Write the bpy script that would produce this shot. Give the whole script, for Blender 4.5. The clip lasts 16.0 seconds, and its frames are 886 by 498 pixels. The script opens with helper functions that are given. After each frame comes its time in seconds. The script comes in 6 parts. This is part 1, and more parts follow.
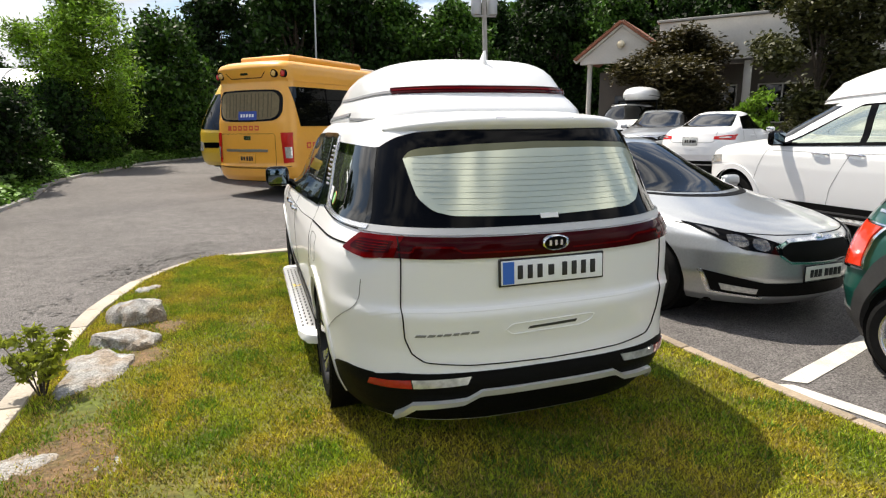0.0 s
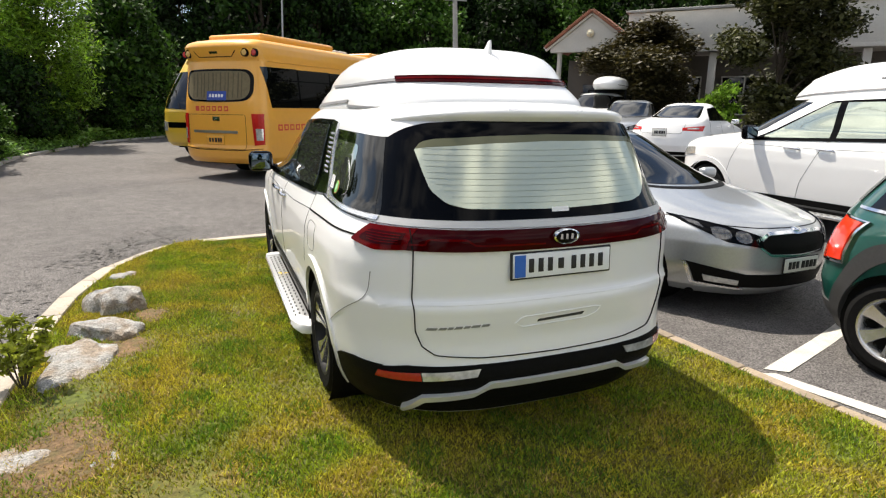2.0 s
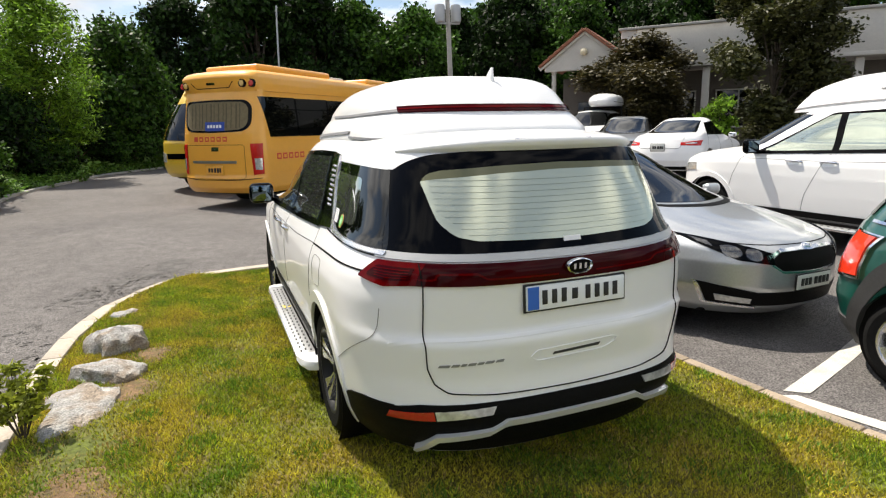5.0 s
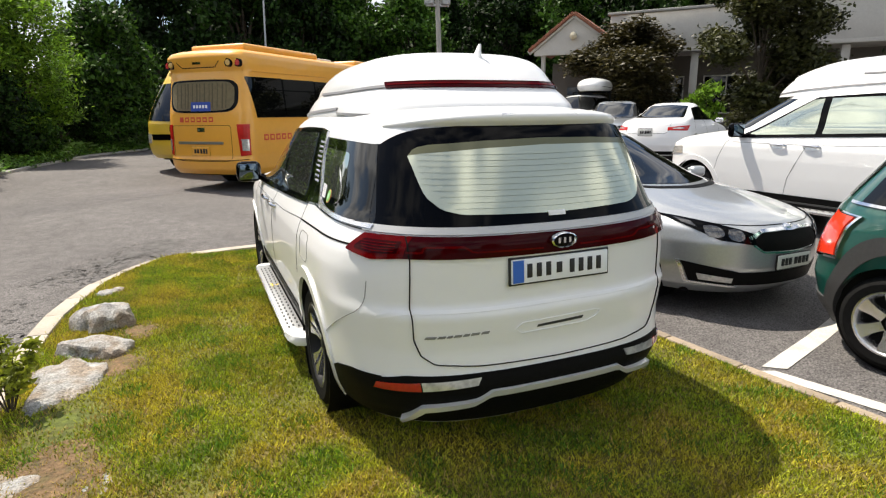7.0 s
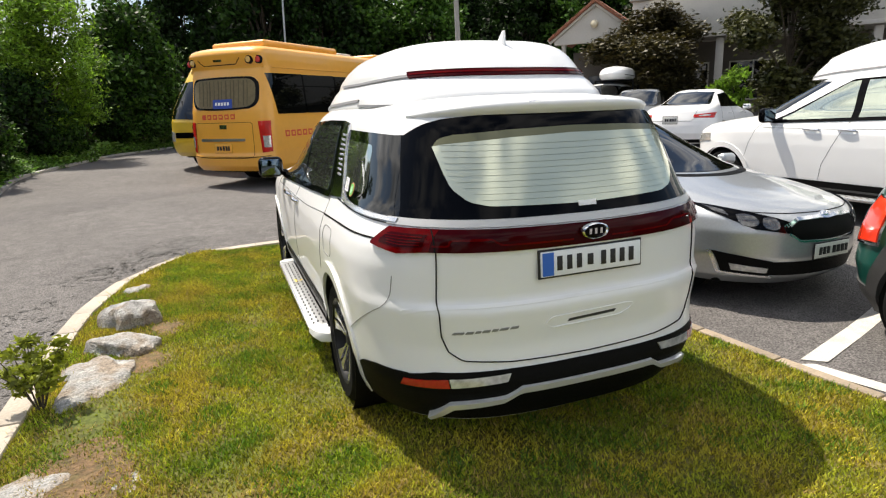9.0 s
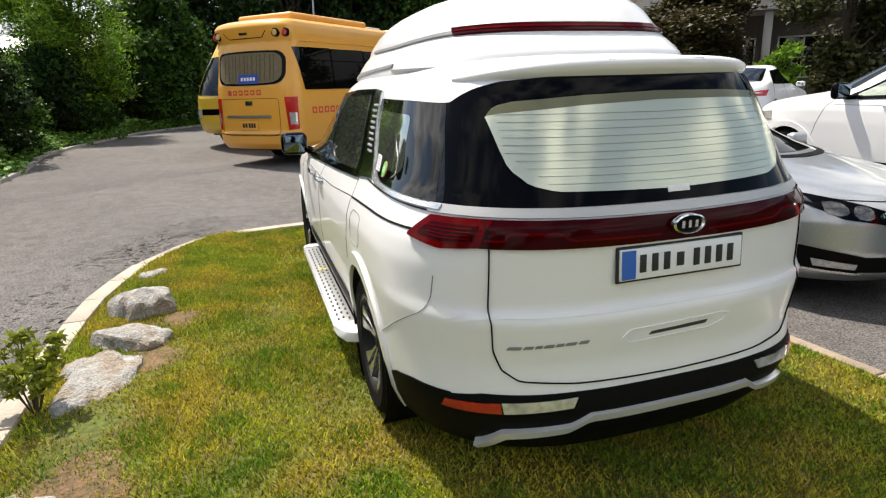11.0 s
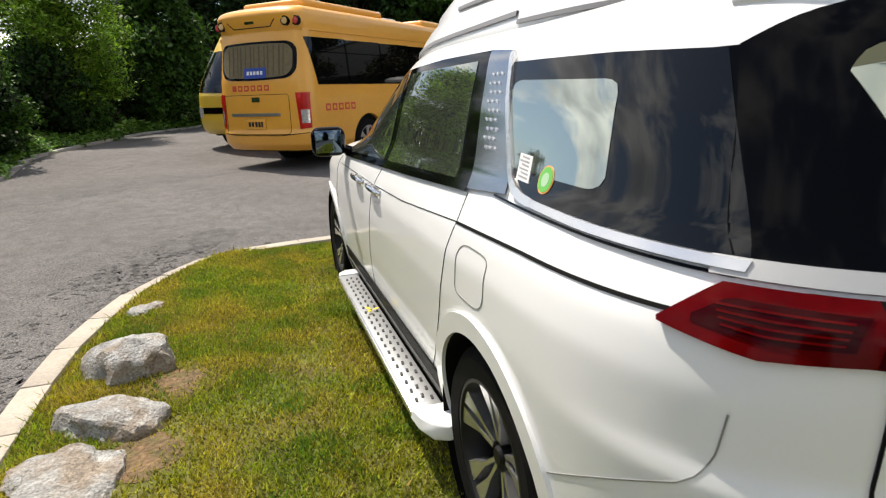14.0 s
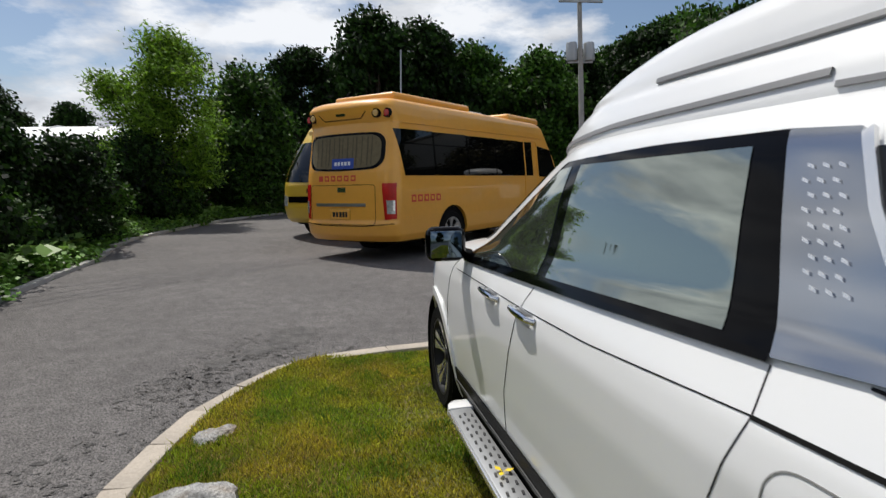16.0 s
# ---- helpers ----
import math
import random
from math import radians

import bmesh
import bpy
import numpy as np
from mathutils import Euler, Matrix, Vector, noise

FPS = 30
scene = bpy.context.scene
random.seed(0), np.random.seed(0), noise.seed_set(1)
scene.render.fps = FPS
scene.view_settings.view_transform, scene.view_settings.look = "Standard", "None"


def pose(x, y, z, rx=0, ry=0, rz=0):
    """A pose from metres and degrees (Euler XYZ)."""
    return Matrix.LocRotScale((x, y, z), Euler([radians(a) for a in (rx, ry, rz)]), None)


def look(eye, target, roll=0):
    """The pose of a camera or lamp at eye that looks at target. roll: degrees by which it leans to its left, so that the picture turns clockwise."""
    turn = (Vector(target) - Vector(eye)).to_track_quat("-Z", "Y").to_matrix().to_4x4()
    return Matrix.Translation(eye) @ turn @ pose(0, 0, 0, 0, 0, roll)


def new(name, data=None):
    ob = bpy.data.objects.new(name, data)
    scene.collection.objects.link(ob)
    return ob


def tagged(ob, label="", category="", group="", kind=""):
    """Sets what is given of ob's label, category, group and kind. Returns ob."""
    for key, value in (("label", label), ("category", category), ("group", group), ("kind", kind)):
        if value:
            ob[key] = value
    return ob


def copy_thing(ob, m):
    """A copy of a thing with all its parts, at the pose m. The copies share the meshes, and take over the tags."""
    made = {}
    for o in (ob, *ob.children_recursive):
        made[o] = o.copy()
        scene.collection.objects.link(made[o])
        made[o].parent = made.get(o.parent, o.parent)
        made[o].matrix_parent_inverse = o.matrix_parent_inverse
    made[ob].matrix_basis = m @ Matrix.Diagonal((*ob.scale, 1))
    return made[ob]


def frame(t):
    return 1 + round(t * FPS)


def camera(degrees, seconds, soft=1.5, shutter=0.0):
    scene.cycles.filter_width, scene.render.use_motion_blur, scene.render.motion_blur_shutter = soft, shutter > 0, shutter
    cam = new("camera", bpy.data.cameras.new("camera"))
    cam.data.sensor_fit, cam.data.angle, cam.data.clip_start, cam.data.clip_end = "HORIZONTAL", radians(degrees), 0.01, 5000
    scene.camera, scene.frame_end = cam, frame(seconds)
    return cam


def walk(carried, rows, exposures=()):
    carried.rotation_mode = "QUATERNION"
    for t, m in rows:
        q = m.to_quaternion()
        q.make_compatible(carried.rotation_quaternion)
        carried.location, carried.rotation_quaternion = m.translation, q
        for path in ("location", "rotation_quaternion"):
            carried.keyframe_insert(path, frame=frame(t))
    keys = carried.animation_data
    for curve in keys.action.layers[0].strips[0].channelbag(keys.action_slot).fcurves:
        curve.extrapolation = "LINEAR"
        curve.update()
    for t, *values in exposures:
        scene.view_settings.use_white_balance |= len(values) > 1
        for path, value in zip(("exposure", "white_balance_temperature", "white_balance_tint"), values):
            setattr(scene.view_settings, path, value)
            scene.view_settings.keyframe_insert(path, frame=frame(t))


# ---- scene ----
cam = camera(74.5, 16.0, 1.2, 0.18)
PATH = [
    (0, (-1.298, -2.302, 1.615), (-0.692, -0.441, 1.201), -0.7),
    (0.5, (-1.34, -2.275, 1.615), (-0.704, -0.434, 1.162), -0.0),
    (1, (-1.401, -2.246, 1.618), (-0.744, -0.41, 1.174), 0.2),
    (1.5, (-1.463, -2.234, 1.619), (-0.775, -0.41, 1.173), 0.3),
    (2, (-1.497, -2.204, 1.646), (-0.777, -0.397, 1.181), 0.7),
    (2.5, (-1.518, -2.169, 1.685), (-0.805, -0.354, 1.24), 0.2),
    (3, (-1.504, -2.145, 1.726), (-0.819, -0.3, 1.37), -2.3),
    (3.5, (-1.5, -2.109, 1.726), (-0.778, -0.274, 1.395), -1.5),
    (4, (-1.501, -2.086, 1.718), (-0.778, -0.256, 1.36), -1.4),
    (6.5, (-1.509, -2.152, 1.654), (-0.769, -0.343, 1.227), -0.9),
    (7, (-1.513, -2.151, 1.646), (-0.756, -0.354, 1.198), -0.7),
    (7.5, (-1.509, -2.139, 1.639), (-0.749, -0.349, 1.176), -1.3),
    (8, (-1.512, -2.129, 1.637), (-0.763, -0.336, 1.162), -1.3),
    (8.2, (-1.513, -2.126, 1.639), (-0.786, -0.321, 1.175), -1.6),
    (10.3, (-1.434, -1.837, 1.588), (-0.793, -0.012, 1.079), -2.1),
    (10.5, (-1.417, -1.778, 1.581), (-0.81, 0.053, 1.052), -1.8),
    (11, (-1.43, -1.596, 1.566), (-0.835, 0.239, 1.037), -1.8),
    (11.5, (-1.451, -1.373, 1.552), (-0.823, 0.451, 1.024), -2.1),
    (12, (-1.442, -1.149, 1.522), (-0.919, 0.724, 1.054), -1.7),
    (12.5, (-1.436, -0.954, 1.513), (-0.908, 0.903, 0.991), -1.7),
    (13, (-1.512, -0.763, 1.493), (-0.958, 1.094, 1.0), -3.0),
    (13.5, (-1.564, -0.592, 1.474), (-1.009, 1.249, 0.923), -2.7),
    (14, (-1.558, -0.355, 1.455), (-0.962, 1.481, 0.931), -2.0),
    (14.5, (-1.566, -0.131, 1.447), (-0.883, 1.669, 0.906), -1.9),
    (15, (-1.639, 0.12, 1.426), (-0.94, 1.926, 0.926), -1.4),
    (15.5, (-1.686, 0.309, 1.436), (-1.128, 2.179, 0.999), -1.8),
    (16, (-1.701, 0.474, 1.481), (-1.296, 2.419, 1.259), -1.2),
]

walk(cam, [(t, look(eye, target, roll)) for t, eye, target, roll in PATH],
     [(0, 0.68, 6700, 10), (12.5, 0.66, 6680, 10), (13.5, 0.58, 6660, 10), (14.0, 0.52, 6650, 10), (14.5, 0.38, 6480, 10), (15.0, 0.19, 6400, 10), (15.5, -0.04, 6300, 10), (16.0, -0.14, 6220, 10)])

# ---- light ----
SUN_AZ, SUN_EL = -28.0, 60.0      # degrees from +y towards +x, and above the horizon
world = bpy.data.worlds.new("sky")
scene.world = world
world.use_nodes = True
wn, wl = world.node_tree.nodes, world.node_tree.links
wn.clear()
w_out = wn.new("ShaderNodeOutputWorld")
w_bg = wn.new("ShaderNodeBackground")
w_sky = wn.new("ShaderNodeTexSky")
w_sky.sky_type, w_sky.sun_disc = "NISHITA", False
w_sky.sun_elevation, w_sky.sun_rotation = radians(SUN_EL), radians(SUN_AZ)
w_co = wn.new("ShaderNodeTexCoord")
w_map = wn.new("ShaderNodeMapping")
w_map.inputs["Scale"].default_value = (1.0, 1.0, 2.6)
w_no = wn.new("ShaderNodeTexNoise")
w_no.inputs["Scale"].default_value, w_no.inputs["Detail"].default_value, w_no.inputs["Roughness"].default_value = 2.6, 9.0, 0.58
w_ra = wn.new("ShaderNodeValToRGB")
w_ra.color_ramp.elements[0].position, w_ra.color_ramp.elements[1].position = 0.455, 0.56
w_no2 = wn.new("ShaderNodeTexNoise")
w_no2.inputs["Scale"].default_value, w_no2.inputs["Detail"].default_value = 4.5, 6.0
w_ra2 = wn.new("ShaderNodeValToRGB")
w_ra2.color_ramp.elements[0].position, w_ra2.color_ramp.elements[1].position = 0.34, 0.58
w_ra2.color_ramp.elements[0].color, w_ra2.color_ramp.elements[1].color = (4.6, 4.8, 5.2, 1), (11.0, 11.0, 11.0, 1)
w_mix = wn.new("ShaderNodeMixRGB")
wl.new(w_co.outputs["Generated"], w_map.inputs["Vector"])
wl.new(w_map.outputs["Vector"], w_no.inputs["Vector"])
wl.new(w_map.outputs["Vector"], w_no2.inputs["Vector"])
wl.new(w_no.outputs["Fac"], w_ra.inputs["Fac"])
wl.new(w_no2.outputs["Fac"], w_ra2.inputs["Fac"])
wl.new(w_ra.outputs["Color"], w_mix.inputs["Fac"])
wl.new(w_sky.outputs["Color"], w_mix.inputs["Color1"])
wl.new(w_ra2.outputs["Color"], w_mix.inputs["Color2"])
wl.new(w_mix.outputs["Color"], w_bg.inputs["Color"])
w_bg.inputs["Strength"].default_value = 0.093
wl.new(w_bg.outputs["Background"], w_out.inputs["Surface"])
sun_data = bpy.data.lights.new("sun", "SUN")
sun_data.energy, sun_data.angle, sun_data.color = 4.4, radians(0.55), (1.0, 0.93, 0.82)
sun = new("sun", sun_data)
s_az, s_el = radians(SUN_AZ), radians(SUN_EL)
sun_dir = Vector((math.sin(s_az) * math.cos(s_el), math.cos(s_az) * math.cos(s_el), math.sin(s_el)))
sun.matrix_world = look(sun_dir * 60, (0, 0, 0))

# ---- materials ----


def material(name, color, rough=0.5, metal=0.0, coat=0.0, scale=0.0, vary=0.0, fine=0.0, bump=0.0, island=0.0, spec=0.5, translucent=0.0, obj=0.0, alt=None, alt_scale=2.0):
    """Principled paint, stone, leaf and so on: two scales of noise vary the colour, one gives relief."""
    m = bpy.data.materials.new(name)
    m.use_nodes = True
    nt = m.node_tree
    n, l = nt.nodes, nt.links
    p = n["Principled BSDF"]
    p.inputs["Roughness"].default_value, p.inputs["Metallic"].default_value = rough, metal
    p.inputs["Coat Weight"].default_value, p.inputs["Coat Roughness"].default_value = coat, 0.03
    p.inputs["Specular IOR Level"].default_value = spec
    base = n.new("ShaderNodeRGB")
    base.outputs[0].default_value = (*color, 1)
    last = base.outputs[0]
    co = n.new("ShaderNodeTexCoord")
    if alt:
        t = n.new("ShaderNodeTexNoise")
        t.inputs["Scale"].default_value, t.inputs["Detail"].default_value = alt_scale, 6.0
        l.new(co.outputs["Object"], t.inputs["Vector"])
        ra = n.new("ShaderNodeMapRange")
        ra.inputs["From Min"].default_value, ra.inputs["From Max"].default_value = 0.40, 0.60
        l.new(t.outputs["Fac"], ra.inputs["Value"])
        mx = n.new("ShaderNodeMixRGB")
        mx.inputs["Color2"].default_value = (*alt, 1)
        l.new(ra.outputs["Result"], mx.inputs["Fac"])
        l.new(last, mx.inputs["Color1"])
        last = mx.outputs["Color"]

    def spread(socket_value, amount):
        nonlocal last
        hsv = n.new("ShaderNodeHueSaturation")
        ramp = n.new("ShaderNodeMapRange")
        ramp.inputs["To Min"].default_value, ramp.inputs["To Max"].default_value = 1 - amount, 1 + amount
        l.new(socket_value, ramp.inputs["Value"])
        l.new(ramp.outputs["Result"], hsv.inputs["Value"])
        l.new(last, hsv.inputs["Color"])
        last = hsv.outputs["Color"]

    for sc, am in ((scale, vary), (scale * 14, fine)):
        if sc and am:
            t = n.new("ShaderNodeTexNoise")
            t.inputs["Scale"].default_value, t.inputs["Detail"].default_value = sc, 5.0
            l.new(co.outputs["Object"], t.inputs["Vector"])
            ra = n.new("ShaderNodeMapRange")
            ra.inputs["From Min"].default_value, ra.inputs["From Max"].default_value = 0.3, 0.7
            l.new(t.outputs["Fac"], ra.inputs["Value"])
            spread(ra.outputs["Result"], am)
    if island:
        g = n.new("ShaderNodeNewGeometry")
        spread(g.outputs["Random Per Island"], island)
    if obj:
        o = n.new("ShaderNodeObjectInfo")
        spread(o.outputs["Random"], obj)
    l.new(last, p.inputs["Base Color"])
    if bump:
        t = n.new("ShaderNodeTexNoise")
        t.inputs["Scale"].default_value, t.inputs["Detail"].default_value = scale * 10, 6.0
        b = n.new("ShaderNodeBump")
        b.inputs["Strength"].default_value, b.inputs["Distance"].default_value = bump, 0.02
        l.new(co.outputs["Object"], t.inputs["Vector"])
        l.new(t.outputs["Fac"], b.inputs["Height"])
        l.new(b.outputs["Normal"], p.inputs["Normal"])
    if translucent:
        tr = n.new("ShaderNodeBsdfTranslucent")
        mix = n.new("ShaderNodeMixShader")
        mix.inputs["Fac"].default_value = translucent
        l.new(last, tr.inputs["Color"])
        l.new(p.outputs["BSDF"], mix.inputs[1])
        l.new(tr.outputs["BSDF"], mix.inputs[2])
        l.new(mix.outputs["Shader"], n["Material Output"].inputs["Surface"])
    return m


WHITE = material("pearl white paint", (0.83, 0.835, 0.835), 0.34, 0, 0.55, 0.9, 0.015)
SILVER = material("silver paint", (0.43, 0.45, 0.47), 0.32, 0.6, 1.0, 60, 0.05)
GREEN = material("dark green paint", (0.006, 0.075, 0.058), 0.28, 0.2, 1.0, 40, 0.05)
YELLOW = material("school bus yellow paint", (0.82, 0.39, 0.045), 0.38, 0, 0.5, 0.8, 0.05, 0.02)
LIME = material("greenish yellow paint", (0.62, 0.42, 0.03), 0.38, 0, 0.5, 0.8, 0.05, 0.02)
CREAM = material("reflective pale window film", (0.66, 0.69, 0.54), 0.15, 0.55, 0.0, 3.0, 0.04)
# olive colour stands in for the spoiler's dark reflection in the rear window
SPOILERREFL = material("olive film with painted spoiler reflection", (0.15, 0.15, 0.085), 0.2, 0.2)
PALE = material("pale reflective side film", (0.55, 0.60, 0.50), 0.05, 0.85, 0.0, 3.0, 0.04)
CREAMDARK = material("reflective window film", (0.46, 0.50, 0.45), 0.03, 0.92, 0.0, 3.0, 0.03)
DOORFILM = material("reflective tinted glass", (0.33, 0.36, 0.32), 0.02, 0.92)
GLASS = material("dark tinted glass", (0.002, 0.0025, 0.0025), 0.02, 0, 0.0, spec=0.48)
MIRROR = material("mirror glass", (0.13, 0.17, 0.21), 0.05, 1.0)
GLOSS = material("gloss black trim", (0.002, 0.002, 0.0025), 0.06, 0, 0.0, spec=0.10)
PLASTIC = material("black plastic", (0.006, 0.006, 0.006), 0.5, 0, 0, 60, 0.15, bump=0.08, spec=0.05)
GREYPL = material("dark grey plastic cladding", (0.035, 0.035, 0.036), 0.6, 0, 0, 50, 0.12, bump=0.1)
SEAM = material("panel gap", (0.008, 0.008, 0.008), 0.8, spec=0.1)
BAND = material("satin grey metal band", (0.50, 0.50, 0.49), 0.40, 0.5)
ROOFGAP = material("grey roof moulding", (0.24, 0.24, 0.245), 0.5, 0.2)
FAINT = material("tight panel gap", (0.22, 0.22, 0.21), 0.7)
SKID = material("pale satin trim", (0.76, 0.76, 0.76), 0.28, 0.5)
# darker than CHROME: the hedge's dark reflection is put into the colour
GARNISH = material("satin chrome with hedge reflection in its colour", (0.40, 0.41, 0.43), 0.12, 1.0)
CHROME = material("satin chrome", (0.78, 0.79, 0.81), 0.13, 1.0)
SATIN = material("satin silver trim", (0.80, 0.80, 0.80), 0.24, 0.8)
ALU = material("brushed aluminium", (0.62, 0.63, 0.64), 0.34, 1.0, 0, 30, 0.06)
REDLENS = material("dark red lamp lens", (0.036, 0.001, 0.002), 0.07, 0, 0.0, 8, 0.15, spec=0.09)
REDLIT = material("red lamp element", (0.10, 0.0015, 0.002), 0.08, 0, 0.0, 14, 0.25, spec=0.1)
REDBRIGHT = material("red tail lamp", (0.50, 0.018, 0.014), 0.15, 0, 0.0, 10, 0.2)
ORANGE = material("orange red reflector", (0.34, 0.007, 0.008), 0.2, 0, 1.0, 40, 0.15)
CLEAR = material("clear lamp lens", (0.55, 0.55, 0.53), 0.08, 0.4, 1.0, 30, 0.3)
LAMPGREY = material("lamp reflector behind glass", (0.12, 0.12, 0.12), 0.15, 0.7, 0.5, 40, 0.4)
AMBER = material("amber lamp", (0.55, 0.30, 0.03), 0.2, 0, 1.0)
STEPALU = material("pale anodised aluminium", (0.44, 0.45, 0.46), 0.42, 0.6, 0, 30, 0.05)
RUBBER = material("tyre rubber", (0.009, 0.009, 0.009), 0.8, 0, 0, 40, 0.2, bump=0.15, spec=0.08)
RIMDARK = material("black wheel paint", (0.008, 0.008, 0.0085), 0.45, 0.0, 0.0, spec=0.2)
RIMALU = material("machined wheel face", (0.66, 0.66, 0.67), 0.25, 0.9)
PLATE = material("number plate white", (0.80, 0.82, 0.84), 0.35, 0, 0.3, 6, 0.04)
PLATEGREEN = material("old number plate", (0.62, 0.63, 0.60), 0.4, 0, 0, 6, 0.06)
INK = material("plate ink", (0.012, 0.012, 0.014), 0.5)
BLUE = material("plate blue strip", (0.02, 0.12, 0.50), 0.4)
STICKW = material("white paper sticker", (0.80, 0.80, 0.80), 0.6)
PRINT = material("pale grey print", (0.36, 0.36, 0.37), 0.6)
STICKG = material("green round sticker", (0.14, 0.50, 0.10), 0.5)
STICKPALE = material("pale green sticker centre", (0.42, 0.62, 0.40), 0.5)
STICKR = material("orange sticker rim", (0.75, 0.35, 0.12), 0.5)
PADY = material("yellow leaf", (0.85, 0.62, 0.01), 0.6)
SIGNBLUE = material("blue window sign", (0.02, 0.06, 0.34), 0.5)
LETTERRED = material("red lettering", (0.62, 0.06, 0.03), 0.5)
CURTAIN = material("pleated curtain", (0.17, 0.135, 0.07), 0.8, 0, 0, 20, 0.15)
ASPHALT = material("worn asphalt", (0.140, 0.131, 0.127), 0.9, 0, 0, 6.5, 0.16, 0.85, 1.0, alt=(0.120, 0.112, 0.109), alt_scale=0.6)
PATCH = material("cracked dark asphalt", (0.118, 0.112, 0.108), 0.92, 0, 0, 9.0, 0.30, 0.55, 1.0)
LINE = material("worn road paint", (0.60, 0.58, 0.53), 0.75, 0, 0, 9, 0.18, 0.22, 0.5)
KERBOLD = material("stained concrete edging", (0.34, 0.275, 0.20), 0.9, 0, 0, 4.5, 0.22, 0.16, 0.5, obj=0.10)
HEATER = material("window heater line", (0.17, 0.18, 0.13), 0.6)
KERB = material("concrete kerb", (0.44, 0.385, 0.32), 0.85, 0, 0, 3.5, 0.14, 0.10, 0.4, obj=0.06)
SOIL = material("lawn soil", (0.085, 0.105, 0.014), 0.95, 0, 0, 2.2, 0.3, 0.4, 0.8, alt=(0.13, 0.10, 0.025), alt_scale=2.4)
DRYSOIL = material("bare dry soil", (0.17, 0.105, 0.052), 0.95, 0, 0, 4, 0.3, 0.4, 1.0, alt=(0.10, 0.075, 0.03), alt_scale=16)
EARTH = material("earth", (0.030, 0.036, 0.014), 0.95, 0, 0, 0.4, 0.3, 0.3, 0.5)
ROCK = material("weathered grey rock", (0.42, 0.415, 0.40), 0.85, 0, 0, 6.0, 0.45, 0.40, 1.0, alt=(0.22, 0.18, 0.14), alt_scale=7.0)
BARK = material("bark", (0.07, 0.055, 0.04), 0.9, 0, 0, 6, 0.3, 0.3, 0.9)
LEAF = material("green leaves", (0.040, 0.095, 0.010), 0.55, spec=0.25, island=0.9, translucent=0.28, obj=0.15)
LEAFLIGHT = material("light green leaves", (0.14, 0.255, 0.020), 0.55, island=0.8, translucent=0.42, spec=0.3)
LEAFBROAD = material("pale broad leaves", (0.20, 0.34, 0.07), 0.5, island=0.4, translucent=0.3)
LEAFWEED = material("yellowish weed leaves", (0.24, 0.28, 0.025), 0.5, island=0.6, translucent=0.35)
LEAFLOW = material("ground cover leaves", (0.12, 0.25, 0.03), 0.5, island=0.7, translucent=0.25)
LEAFRED2 = material("green and bronze leaves", (0.050, 0.055, 0.012), 0.55, island=0.6, translucent=0.25)
LEAFDARK = material("dark green leaves", (0.014, 0.036, 0.005), 0.6, spec=0.2, island=0.95, translucent=0.2, obj=0.2)
LEAFRED = material("bronze maple leaves", (0.050, 0.042, 0.011), 0.55, island=0.6, translucent=0.25)
BLADE = material("lawn grass", (0.235, 0.305, 0.012), 0.6, 0, 0, 1.6, 0.28, 0, 0, island=0.75, translucent=0.3, alt=(0.41, 0.355, 0.028), alt_scale=2.3)
BLADEDEEP = material("deep green grass", (0.115, 0.225, 0.012), 0.6, island=0.6, translucent=0.3)
STRAW = material("dry grass", (0.42, 0.30, 0.09), 0.7, island=0.4, translucent=0.2)
STUCCO = material("white stucco", (0.56, 0.535, 0.49), 0.85, 0, 0, 1.2, 0.05, 0.04, 0.2)
# wall colour darkened to hold the shade under the hall's eaves
SHADEWALL = material("wall with eaves shade in its colour", (0.13, 0.115, 0.10), 0.85, 0, 0, 1.2, 0.08, 0.05, 0.2)
ROOFTILE = material("brown roof tiles", (0.20, 0.075, 0.04), 0.8, obj=0.2, scale=8, vary=0.15)
CONCRETE = material("pole concrete", (0.36, 0.35, 0.33), 0.85, 0, 0, 4, 0.12)
STEEL = material("galvanised steel", (0.42, 0.43, 0.44), 0.5, 0.6)
FILM = material("white greenhouse film", (0.85, 0.86, 0.88), 0.4, 0, 0, 1, 0.05)
LAMPBALL = material("opal globe lamp", (0.80, 0.70, 0.50), 0.4)
CABLE = material("black cable", (0.02, 0.02, 0.02), 0.7)

# ---- mesh helpers ----


def thing(name, m=None, label="", category="", group="", kind=""):
    ob = new(name)
    ob.empty_display_size = 0.2
    if m is not None:
        ob.matrix_basis = m
    return tagged(ob, label, category, group, kind)


def link_mesh(name, verts, faces, mat, parent=None, label="", smooth=True):
    me = bpy.data.meshes.new(name)
    me.from_pydata(verts, [], faces)
    me.materials.append(mat)
    if smooth:
        me.polygons.foreach_set("use_smooth", [True] * len(me.polygons))
    me.update()
    ob = new(name, me)
    ob.parent = parent
    if label:
        ob["label"] = label
    return ob


def part(name, bm, mat, parent=None, label="", smooth=True, angle=35):
    me = bpy.data.meshes.new(name)
    bmesh.ops.recalc_face_normals(bm, faces=bm.faces)
    bm.to_mesh(me)
    bm.free()
    me.materials.append(mat)
    if smooth:
        me.polygons.foreach_set("use_smooth", [True] * len(me.polygons))
        me.set_sharp_from_angle(angle=radians(angle))
    ob = new(name, me)
    ob.parent = parent
    if label:
        ob["label"] = label
    return ob


